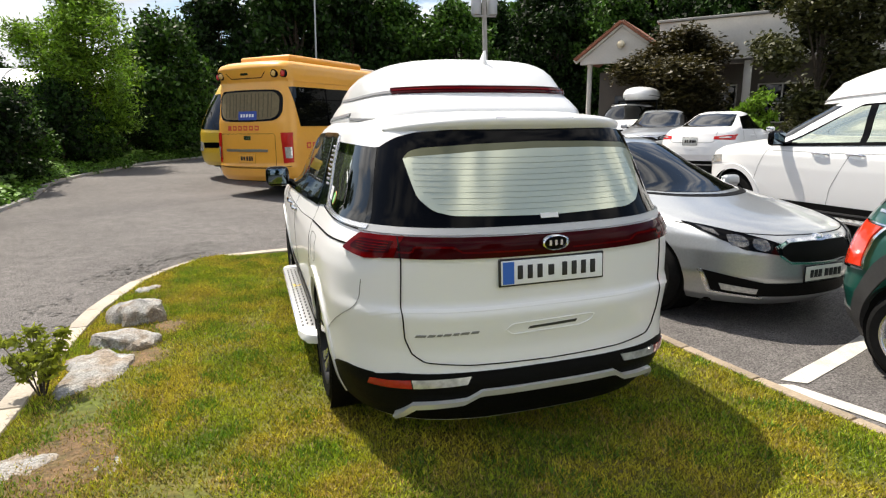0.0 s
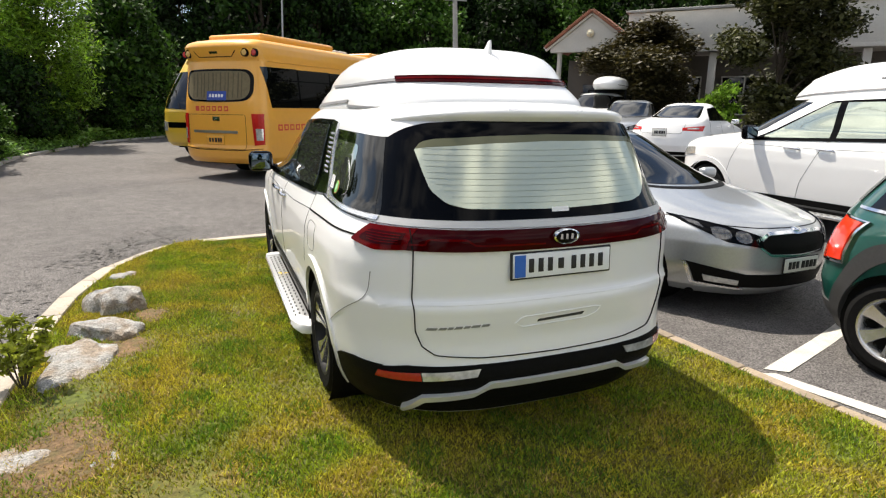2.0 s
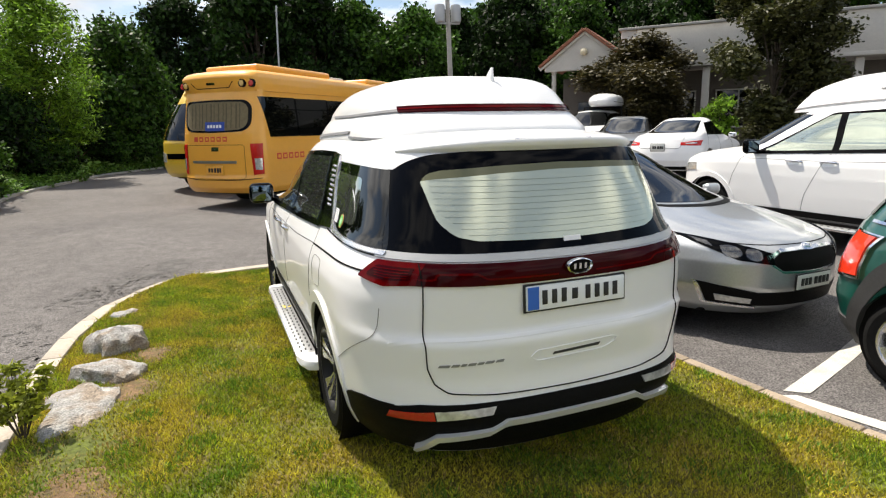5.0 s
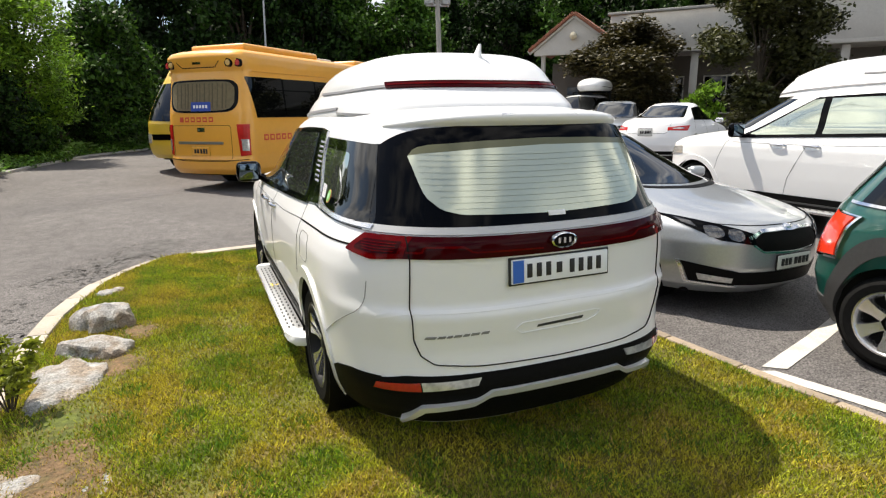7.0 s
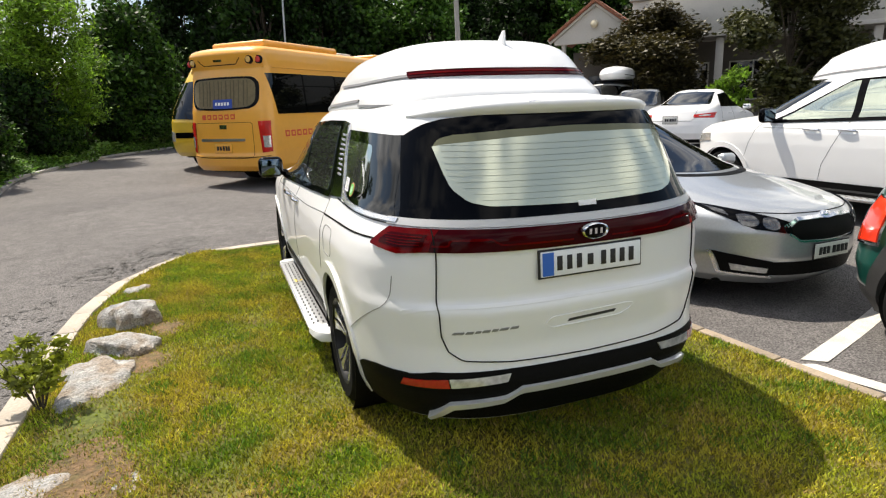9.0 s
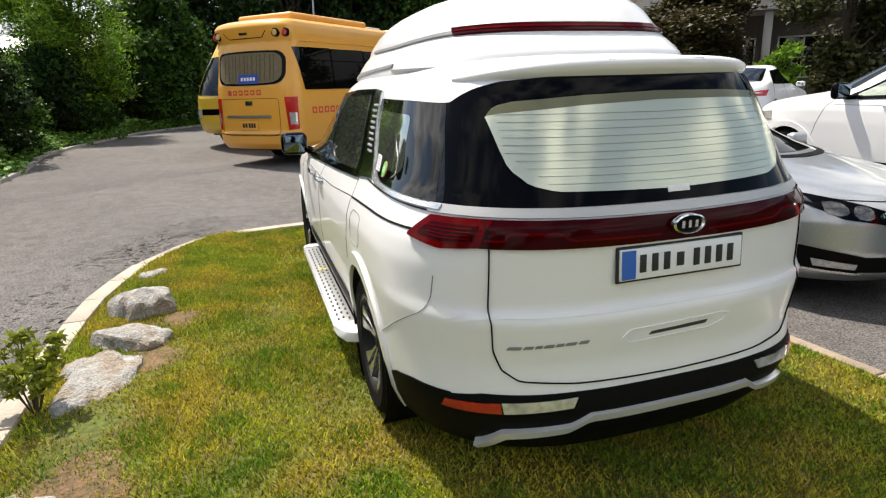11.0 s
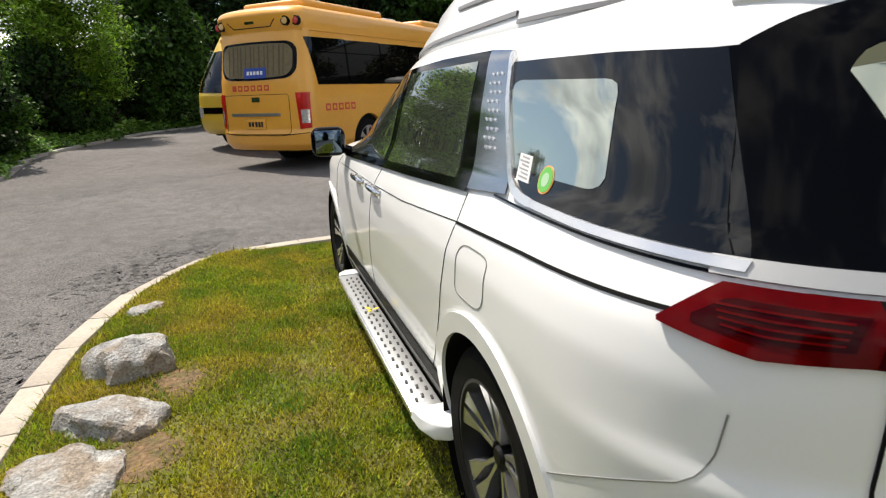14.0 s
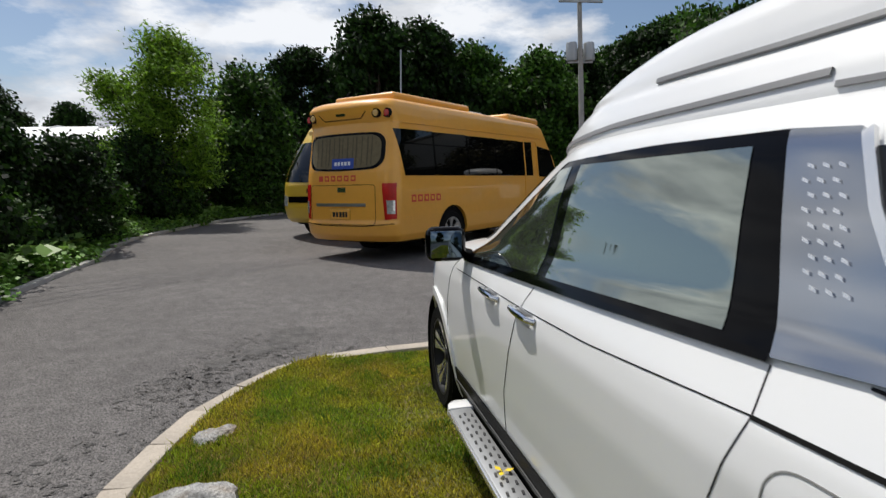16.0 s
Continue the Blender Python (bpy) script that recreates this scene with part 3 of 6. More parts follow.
def build_van(name, m, label, group=""):
    van = thing(name, m, label, "van", group)
    S = VAN
    wells = [lathe_bm([(0.415, s * 0.6), (0.415, s * 1.2)], 48, "x", (0, y, HUB_Z + 0.01)) for s in (-1, 1) for y in (HUB_Y, HUB_F)]
    part("body", carve(S.solid(0.02), wells), WHITE, van, "pearl white bodywork", True, 40)
    for s in (-1, 1):
        for y in (HUB_Y, HUB_F):
            part("wheel_well", lathe_bm([(0.0, s * 0.605), (0.412, s * 0.605), (0.412, s * 0.964), (0.408, s * 0.964), (0.408, s * 0.610), (0.0, s * 0.610)], 40, "x", (0, y, HUB_Z + 0.01)), PLASTIC, van)
            wheel(van, y, s, 0.842, HUB_Z, WHEEL_R, 5, RIMALU)
    part("underbody", box_bm(1.5, 4.3, 0.14, (0, 2.6, 0.24), 0.04), PLASTIC, van)
    arch = [(math.cos(a), math.sin(a)) for a in np.linspace(-0.30, math.pi + 0.30, 30)]
    for y0 in (HUB_Y, HUB_F):
        both("arch_lip", lambda f, y0=y0: strip_bm(S.left, [(y0 + 0.432 * c, HUB_Z + 0.01 + 0.432 * s) for c, s in arch], 0.066, 0.013, 0.014, 40, f), WHITE, van)
    # dark cladding: sill and rear bumper
    both("sill", lambda f: sheet_bm(S.left, [(1.56, .215), (3.78, .215)], [(1.56, .40), (3.78, .40)], 0.009, 30, 5, 0.02, f), PLASTIC, van)
    both("sill_trim", lambda f: strip_bm(S.left, [(1.60, .318), (3.76, .318)], 0.020, 0.015, 0.02, 30, f), GREYPL, van)
    both("bumper_side", lambda f: sheet_bm(S.left, [(.27, .215), (.50, .215), (.72, .215)], [(.27, .472), (.46, .462), (.60, .43), (.72, .37)], 0.006, 14, 6, 0.02, f), PLASTIC, van)
    part("rear_bumper", sheet_bm(S.tail, [(-.86, .215), (.86, .215)], [(-.86, .455), (-.72, .490), (-.4, .497), (.4, .497), (.72, .490), (.86, .455)], 0.006, 60, 8, 0.02), PLASTIC, van, "black plastic lower bumper")
    skid_low = [(-.70, .248), (-.635, .320), (-.428, .348), (-.358, .391), (.358, .391), (.428, .348), (.635, .320), (.70, .248)]
    skid_high = [(-.715, .262), (-.65, .346), (-.42, .374), (-.352, .416), (.352, .416), (.42, .374), (.65, .346), (.715, .262)]
    part("skid_trim", sheet_bm(lambda x, z, o: S.tail(x, z, o + 0.12 * (0.405 - z)), skid_low, skid_high, 0.022, 60, 5, 0.04), SKID, van, "satin chrome skid trim under the bumper")
    both("reflector", lambda f: sheet_bm(S.tail, [(-.835, .415), (-.66, .425)], [(-.825, .445), (-.665, .462)], 0.012, 12, 3, 0.01, f), ORANGE, van, "orange red reflector")
    both("reverse_lamp", lambda f: sheet_bm(S.tail, [(-.655, .425), (-.42, .442)], [(-.66, .462), (-.40, .478)], 0.012, 12, 3, 0.01, f), CLEAR, van, "clear reversing lamp")
    # tail lamp bar
    part("lamp_bar", sheet_bm(S.tail, [(-.755, 1.036), (-.40, 1.034), (0, 1.032), (.40, 1.034), (.755, 1.036)], [(-.755, 1.128), (0, 1.120), (.755, 1.128)], 0.014, 60, 6, 0.02), REDLENS, van, "full width dark red lamp bar")
    both("tail_lamp", lambda f: sheet_bm(S.left, [(.195, 1.037), (.30, 1.024), (.445, 1.047)], [(.195, 1.127), (.38, 1.127), (.449, 1.055)], 0.0155, 18, 6, 0.02, f), REDLIT, van, "bright red wraparound tail lamp")
    both("lamp_inset", lambda f: sheet_bm(S.left, [(.215, 1.056), (.30, 1.048), (.395, 1.060)], [(.215, 1.104), (.36, 1.106), (.398, 1.072)], 0.0172, 14, 4, 0.006, f), REDLENS, van, "dark red inner lens")
    for k in range(4):
        both("lamp_led", lambda f, k=k: strip_bm(S.left, [(.225, 1.064 + 0.010 * k), (.30, 1.060 + 0.0115 * k), (.355 + 0.006 * k, 1.066 + 0.0095 * k)], 0.0035, 0.0185, 0.004, 14, f), REDLIT, van)
    both("lamp_line", lambda f: strip_bm(S.tail, [(-.70, 1.062), (-.64, 1.062), (-.63, 1.085), (-.47, 1.085), (-.43, 1.062), (-.10, 1.058)], 0.008, 0.017, 0.004, 40, f), REDLIT, van)
    part("lamp_seam", strip_bm(S.tail, [(-.690, 1.036), (-.690, 1.126)], 0.005, 0.0165, 0.004, 12), SEAM, van)
    part("chrome_band", sheet_bm(S.tail, [(-.83, 1.137), (0, 1.127), (.83, 1.137)], [(-.815, 1.166), (0, 1.160), (.815, 1.166)], 0.012, 60, 3, 0.02), BAND, van, "satin chrome band under the rear window")
    # rear window: black border, blind behind the pane, heater lines
    part("rear_window_border", sheet_bm(S.tail, [(-.80, 1.168), (0, 1.163), (.80, 1.168)], [(-.690, 1.516), (-.66, 1.540), (-.62, 1.562), (-.55, 1.582), (-.40, 1.592), (0, 1.598), (.40, 1.592), (.55, 1.582), (.62, 1.562), (.66, 1.540), (.690, 1.516)], 0.008, 60, 14, 0.02), GLOSS, van, "gloss black rear window surround")
    low = [(-.615, 1.46), (-.60, 1.36), (-.585, 1.29), (-.53, 1.235), (-.45, 1.215), (0, 1.203), (.45, 1.215), (.53, 1.235), (.585, 1.29), (.60, 1.36), (.615, 1.46)]
    high = [(-.612, 1.465), (-.58, 1.472), (-.50, 1.479), (-.3, 1.494), (0, 1.504), (.3, 1.502), (.50, 1.494), (.58, 1.482), (.612, 1.465)]
    # painted reflection of the spoiler's underside across the window top
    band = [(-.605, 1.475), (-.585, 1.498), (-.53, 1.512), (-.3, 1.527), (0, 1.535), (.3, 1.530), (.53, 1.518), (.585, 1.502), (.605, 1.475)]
    part("shade_band", sheet_bm(S.tail, high, band, 0.0108, 60, 4, 0.006), SPOILERREFL, van, "olive band along the window top, spoiler reflection put into its colour")
    part("rear_glass", sheet_bm(S.tail, low, high, 0.0105, 60, 14, 0.006), CREAM, van, "rear window with a pale blind behind it")
    for k in range(10):
        z = 1.235 + k * 0.0255
        h = 0.475 + 0.11 * min(1.0, k / 4)
        part("heater_line", strip_bm(S.tail, [(-h, z + 0.004), (0, z - 0.002), (h, z + 0.004)], 0.0014, 0.0115, 0.002, 30), HEATER, van)
    part("window_label", sheet_bm(S.tail, [(-.045, 1.190), (.045, 1.190)], [(-.045, 1.211), (.045, 1.211)], 0.0125, 6, 2, 0.004), STICKW, van)
    # roof spoiler over the rear window, wrapped round the corners
    sp = bmesh.new()
    rows = []
    for i in range(49):
        f = -1 + 2 * i / 48
        e = 0.8 * max(0.0, 1 - abs(f) ** 3)
        prof = []
        for z, out in ((1.591, -0.004), (1.593, 0.006 + 0.03 * e), (1.596, 0.008 + 0.058 * e), (1.601, 0.009 + 0.066 * e), (1.610, 0.008 + 0.064 * e), (1.624, 0.006 + 0.048 * e), (1.642, 0.004 + 0.026 * e), (1.668, 0.002)):
            prof.append(sp.verts.new(S.tail(f * 0.90 * S.at(z)[0], z, out)))
        rows.append(prof)
    for a, b in zip(rows, rows[1:]):
        for k in range(len(a) - 1):
            sp.faces.new((a[k], a[k + 1], b[k + 1], b[k]))
    part("spoiler", sp, WHITE, van, "white roof spoiler", True, 60)
    part("stop_lamp", strip_bm(S.tail, [(-.20, 1.603), (.20, 1.603)], 0.005, 0.060, 0.006, 20), SATIN, van)
    both("pillar_panel", lambda f: sheet_bm(S.left, [(.22, 1.168), (.45, 1.170)], [(.42, 1.522), (.50, 1.516), (.60, 1.513)], 0.0062, 14, 14, 0.02, f), GLOSS, van)
    # side windows
    both("quarter_window", lambda f: sheet_bm(S.left, [(.365, 1.166), (.7, 1.172), (.98, 1.180), (1.09, 1.200)], [(.545, 1.512), (.8, 1.522), (1.1, 1.526), (1.315, 1.528)], 0.008, 40, 14, 0.02, f), GLASS, van, "dark tinted quarter window")
    both("window_blind", lambda f: sheet_bm(S.left, [(.702, 1.262), (.706, 1.248), (.722, 1.238), (.75, 1.234), (1.09, 1.240), (1.122, 1.244), (1.140, 1.254), (1.148, 1.268)], [(.748, 1.436), (.756, 1.452), (.772, 1.462), (.80, 1.466), (1.20, 1.474), (1.228, 1.472), (1.243, 1.464), (1.250, 1.448)], 0.0095, 24, 12, 0.004, f), CREAMDARK, van, "pale blind panel behind the quarter window")
    both("quarter_trim", lambda f: strip_bm(S.left, [(.37, 1.139), (1.0, 1.154), (1.17, 1.160)], 0.005, 0.006, 0.008, 40, f), GLOSS, van)
    both("garnish", lambda f: sheet_bm(S.left, [(1.362, 1.150), (1.502, 1.572)], [(1.095, 1.170), (1.335, 1.562)], 0.012, 24, 14, 0.02, f), GARNISH, van, "satin chrome pillar garnish with a studded pattern")
    both("garnish_edge", lambda f: strip_bm(S.left, [(.94, 1.169), (1.00, 1.174), (1.055, 1.186), (1.095, 1.208), (1.125, 1.240), (1.185, 1.322), (1.255, 1.424), (1.318, 1.555)], 0.021, 0.0165, 0.012, 90, f), SATIN, van)
    both("quarter_chrome", lambda f: strip_bm(S.left, [(.36, 1.153), (.70, 1.160), (.97, 1.1705)], 0.017, 0.0160, 0.012, 50, f), SATIN, van)
    for r in range(9):
        for c in range(3):
            z = 1.28 + 0.027 * r
            y = 1.232 + 0.085 * (r / 8 + 0.2) + 0.034 * c + 0.013 * (r % 2)
            part("stud", sheet_bm(S.left, [(y, z - 0.006), (y + 0.017, z - 0.001)], [(y + 0.003, z + 0.001), (y + 0.018, z + 0.006)], 0.0155, 3, 1, 0.005), SATIN, van)
    both("door_window_frame", lambda f: sheet_bm(S.left, [(1.365, 1.156), (2.0, 1.130), (2.6, 1.110), (3.50, 1.080)], [(1.505, 1.575), (2.0, 1.575), (2.65, 1.552), (3.50, 1.093)], 0.007, 50, 14, 0.02, f), GLOSS, van, "gloss black window surround")
    both("rear_door_glass", lambda f: sheet_bm(S.left, [(1.506, 1.166), (2.43, 1.134)], [(1.592, 1.545), (2.455, 1.535)], 0.0095, 30, 14, 0.006, f), DOORFILM, van, "dark tinted sliding door window")
    both("front_door_glass", lambda f: sheet_bm(S.left, [(2.51, 1.131), (3.36, 1.102)], [(2.545, 1.532), (2.67, 1.522), (3.365, 1.124)], 0.0095, 30, 14, 0.006, f), DOORFILM, van, "dark tinted front door window")
    both("belt_trim", lambda f: strip_bm(S.left, [(1.365, 1.150), (2.0, 1.122), (2.6, 1.102), (3.50, 1.073)], 0.018, 0.013, 0.014, 40, f), GLOSS, van)
    part("windscreen", sheet_bm(S.nose, [(-.80, 1.17), (0, 1.15), (.80, 1.17)], [(-.66, 1.54), (0, 1.60), (.66, 1.54)], 0.006, 40, 10, 0.02), GLASS, van, "dark windscreen")
    part("grille", sheet_bm(S.nose, [(-.62, .60), (.62, .60)], [(-.70, .86), (.70, .86)], 0.01, 40, 6, 0.02), PLASTIC, van)
    both("headlamp", lambda f: sheet_bm(S.nose, [(-.93, .82), (-.70, .76)], [(-.91, .92), (-.70, .88)], 0.012, 14, 4, 0.02, f), CLEAR, van)
    # side panel gaps, sliding rail, fuel flap
    seams = [[(1.72, .36), (1.62, .48), (1.53, .62), (1.455, .78), (1.40, .92), (1.352, 1.045), (1.362, 1.14)], [(2.80, .40), (2.76, .60), (2.58, .95), (2.50, 1.09)], [(3.86, .62), (3.80, .80), (3.70, 1.0), (3.62, 1.06)],
             [(3.60, 1.01), (2.6, 1.005), (2.0, 1.015), (1.352, 1.052)]]
    for line in seams:
        both("panel_gap", lambda f, line=line: strip_bm(S.left, line, 0.0032, 0.0016, 0.003, 40, f), SEAM, van)
    both("bumper_gap", lambda f: strip_bm(S.left, [(.80, .515), (.727, .560), (.55, .665), (.42, .738), (.37, .765), (.345, .79), (.328, .84), (.318, .92)], 0.003, 0.0016, 0.003, 40, f), FAINT, van)
    both("slide_rail", lambda f: strip_bm(S.left, [(.415, 1.070), (.9, 1.063), (1.352, 1.050)], 0.0085, 0.003, 0.004, 40, f), SEAM, van, "dark sliding door rail")
    flap = [(1.177 + 0.114 * math.copysign(abs(math.cos(a)) ** 0.45, math.cos(a)) - 0.024 * math.sin(a), .924 + 0.084 * math.copysign(abs(math.sin(a)) ** 0.45, math.sin(a))) for a in np.linspace(0, 2 * math.pi, 40, False)]
    part("fuel_flap", strip_bm(S.left, flap, 0.0035, 0.0018, 0.004, 60, False, True), FAINT, van)
    # tailgate gap, crease, handle recess
    gate = [(-.690, 1.035), (-.697, .80), (-.685, .66), (-.655, .585), (-.60, .545), (-.40, .528), (0, .520), (.40, .528), (.60, .545), (.655, .585), (.685, .66), (.697, .80), (.690, 1.035)]
    part("tailgate_gap", strip_bm(S.tail, gate, 0.0042, 0.0050, 0.007, 110), SEAM, van)
    part("crease", strip_bm(S.tail, [(-.83, .762), (-.76, .786), (-.68, .795), (0, .797), (.68, .795), (.76, .786), (.83, .762)], 0.016, 0.0035, 0.012, 70), WHITE, van)
    rec = [(-.23, .685), (-.20, .712), (.20, .722), (.235, .715), (.22, .690), (.16, .668), (-.20, .660)]
    part("handle_edge", strip_bm(S.tail, rec, 0.006, 0.004, 0.006, 60, False, True), WHITE, van)
    part("handle_recess", sheet_bm(S.tail, [(-.12, .680), (.13, .688)], [(-.11, .692), (.14, .702)], 0.002, 12, 2, 0.004), GREYPL, van)
    for k, (a, b) in enumerate([(-.645, -.60), (-.592, -.56), (-.553, -.53), (-.523, -.49), (-.482, -.455), (-.448, -.41), (-.400, -.365)]):
        part("badge_bar", sheet_bm(S.tail, [(a, .670 + 0.002 * k), (b, .671 + 0.002 * k)], [(a + .008, .681 + 0.002 * k), (b + .006, .682 + 0.002 * k)], 0.004, 4, 2, 0.004), FAINT, van)
    # badge and plate
    m_badge = Matrix.Translation((0, S.end_y(0, 1.085, False) - 0.022, 1.088)) @ Matrix.Diagonal((1, 1, 0.52, 1))
    bd = part("badge", lathe_bm([(0.0, -0.012), (0.055, -0.010), (0.062, 0.0), (0.062, 0.02)], 40, "y"), GLOSS, van, "oval badge with a bright rim")
    bd.matrix_basis = m_badge
    part("badge_ring", lathe_bm([(0.055, -0.010), (0.060, -0.018), (0.068, -0.014), (0.070, 0.0)], 40, "y"), CHROME, bd)
    for x in (-0.028, 0.0, 0.028):
        part("badge_stroke", box_bm(0.012, 0.005, 0.048, (x, -0.013, 0)), CHROME, bd)
    tilt = math.atan2(S.end_y(0, 1.02, False) - S.end_y(0, .90, False), 0.12)
    bars = [(-.170, .026, .064), (-.120, .026, .064), (-.070, .026, .064), (-.012, .030, .050), (.058, .026, .064), (.108, .026, .064), (.158, .026, .064), (.208, .026, .064)]
    plate_part("number_plate", 0.525, 0.112, Matrix.Translation((0.003, S.end_y(0, .955, False) - 0.010, .957)) @ Matrix.Rotation(-tilt - 0.10, 4, "X"), van, PLATE, bars, True)
    # handles, mirror
    for y in (2.49, 2.92):
        for s in (-1, 1):
            bm = tube_bm([S.left(y - .105, .985, .002), S.left(y - .09, .988, .030), S.left(y, .992, .036), S.left(y + .09, .994, .030), S.left(y + .105, .994, .002)], [0.013, 0.013, 0.015, 0.013, 0.013], 10)
            bmesh.ops.scale(bm, vec=(-s, 1, 1), verts=bm.verts)
            part("door_handle", bm, CHROME, van, "chrome door handle")
            cup = sheet_bm(S.left, [(y - .06, .955), (y + .06, .960)], [(y - .07, 1.005), (y + .07, 1.008)], 0.0025, 10, 4, 0.004, s > 0)
            part("handle_cup", cup, ALU, van)
    for s in (-1, 1):
        bm = box_bm(0.215, 0.11, 0.185, (0, 0, 0), 0.052, segs=5)
        mir = part("wing_mirror", bm, GLOSS, van, "black wing mirror")
        mir.matrix_basis = Matrix.Translation((s * 1.062, 3.48, 1.165)) @ Matrix.Rotation(s * 0.12, 4, "Z")
        part("mirror_glass", box_bm(0.165, 0.008, 0.140, (0, -0.053, 0.002), 0.0035), MIRROR, mir)
        part("mirror_arm", tube_bm([(-s * 0.09, 0.03, -0.05), (-s * 0.17, 0.08, -0.085)], [0.03, 0.035], 10), GLOSS, mir)
    # side step
    for s in (-1, 1):
        step_ob = part("side_step", box_bm(0.122, 1.84, 0.040, (s * 1.006, 2.515, 0.252), 0.010), STEPALU, van, "studded aluminium side step")
        for r in range(22):
            for c in range(3):
                part("tread_stud", box_bm(0.012, 0.034, 0.006, (s * (0.972 + 0.032 * c), 1.66 + 0.079 * r + 0.026 * (c % 2), 0.2735), 0.0025, segs=1, rot=Matrix.Rotation(s * 0.12, 4, "Z")), GREYPL, step_ob)
        part("edge_rail", box_bm(0.014, 1.84, 0.030, (s * 1.070, 2.515, 0.250), 0.006), SATIN, step_ob)
        for e, d in ((1.598, -1), (3.432, 1)):
            cap = bmesh.new()
            ring = []
            for q, inner, outer, top, low in ((0.0, 0.935, 1.078, 0.277, 0.225), (0.07, 0.925, 1.066, 0.278, 0.215), (0.125, 0.915, 1.035, 0.272, 0.205), (0.150, 0.905, 0.985, 0.262, 0.205)):
                ring.append([cap.verts.new((s * x, e + d * q, z)) for x, z in ((inner, low), (outer - 0.012, low), (outer, low + 0.014), (outer - 0.006, top - 0.006), (outer - 0.02, top), (inner, top))])
            for p, q in zip(ring, ring[1:]):
                for k in range(6):
                    cap.faces.new((p[k], p[(k + 1) % 6], q[(k + 1) % 6], q[k]))
            cap.faces.new(ring[0])
            cap.faces.new(ring[-1])
            part("step_cap", cap, WHITE, step_ob, "white sloped end cap")
        part("step_bracket", box_bm(0.12, 1.9, 0.04, (s * 0.875, 2.5, 0.235), 0.01), PLASTIC, step_ob)
    # stickers on the quarter window
    part("window_label", sheet_bm(S.left, [(1.000, 1.212), (1.075, 1.216)], [(1.015, 1.280), (1.088, 1.284)], 0.0105, 6, 4, 0.003), STICKW, van, "white paper label on the window")
    for k in range(6):
        part("print_bar", sheet_bm(S.left, [(1.012 + 0.003 * k, 1.220 + 0.010 * k), (1.066 + 0.003 * k - 0.012 * (k % 2), 1.2235 + 0.010 * k)], [(1.013 + 0.003 * k, 1.2245 + 0.010 * k), (1.067 + 0.003 * k - 0.012 * (k % 2), 1.228 + 0.010 * k)], 0.0114, 3, 1, 0.002), PRINT, van)
    for rad, mt, o in ((0.035, STICKR, 0.0108), (0.031, STICKG, 0.0118), (0.017, STICKPALE, 0.0126)):
        ring = [(0.918 + rad * math.cos(a), 1.232 + rad * math.sin(a)) for a in np.linspace(math.pi, 2 * math.pi, 16)]
        ring2 = [(0.918 + rad * math.cos(a), 1.232 + rad * math.sin(a)) for a in np.linspace(math.pi, 0, 16)]
        part("round_sticker", sheet_bm(S.left, ring, ring2, o, 16, 4, 0.003), mt, van)
    # high roof
    roof = Shell([(1.58, .68, .64, 3.62), (1.655, .68, .60, 3.58), (1.70, .665, .61, 3.54), (1.76, .63, .67, 3.48), (1.785, .605, .70, 3.45), (1.83, .595, .735, 3.42), (1.90, .57, .80, 3.24), (1.94, .54, .85, 3.10), (1.97, .49, .92, 2.98), (1.99, .42, 1.0, 2.86), (2.003, .33, 1.12, 2.7), (2.012, .2, 1.3, 2.5), (2.016, .04, 1.55, 2.25)], (0.75, 3.0), (1.5, 2.2), 0.008)
    part("high_roof", roof.solid(0.008), WHITE, van, "white raised roof pod", True, 45)
    part("roof_stop_lamp", sheet_bm(roof.tail, [(-.53, 1.786), (.53, 1.786)], [(-.525, 1.818), (.525, 1.818)], 0.012, 40, 4, 0.02), REDLENS, van, "dark red strip lamp across the roof pod")
    part("roof_lamp_line", strip_bm(roof.tail, [(-.52, 1.802), (.52, 1.802)], 0.008, 0.015, 0.006, 40), REDLIT, van)
    both("roof_groove", lambda f: strip_bm(roof.left, [(.79, 1.800), (1.2, 1.792), (1.7, 1.792), (2.25, 1.800)], 0.016, 0.010, 0.014, 40, f), ROOFGAP, van)
    both("roof_trim_front", lambda f: strip_bm(roof.left, [(1.50, 1.690), (2.4, 1.672), (3.0, 1.645), (3.5, 1.612)], 0.016, 0.008, 0.014, 40, f), ROOFGAP, van)
    both("roof_trim_rear", lambda f: strip_bm(roof.left, [(.80, 1.648), (1.48, 1.662)], 0.012, 0.008, 0.014, 30, f), ROOFGAP, van)
    fin = bmesh.new()
    ring0 = [fin.verts.new((0.035 * math.sin(a), 0.95 + 0.10 * math.cos(a), 1.885)) for a in np.linspace(0, 2 * math.pi, 16, False)]
    ring1 = [fin.verts.new((0.016 * math.sin(a), 0.915 + 0.045 * math.cos(a), 1.97)) for a in np.linspace(0, 2 * math.pi, 16, False)]
    ring2 = [fin.verts.new((0.006 * math.sin(a), 0.885 + 0.012 * math.cos(a), 2.025)) for a in np.linspace(0, 2 * math.pi, 16, False)]
    for a, b in ((ring0, ring1), (ring1, ring2)):
        for k in range(16):
            fin.faces.new((a[k], a[(k + 1) % 16], b[(k + 1) % 16], b[k]))
    fin.faces.new(ring2)
    part("shark_fin", fin, WHITE, van, "white shark fin aerial")
    return van


white_van = build_van("van", Matrix.Identity(4), "pearl white high roof van parked on the lawn", "white vans")


other_van = copy_thing(white_van, pose(6.08, 0.0, 0.245))
for ch in other_van.children:
    if ch.name.split(".")[0] in ("rear_door_glass", "front_door_glass", "quarter_window", "window_blind"):
        ch.data = ch.data.copy()
        ch.data.materials[0] = PALE
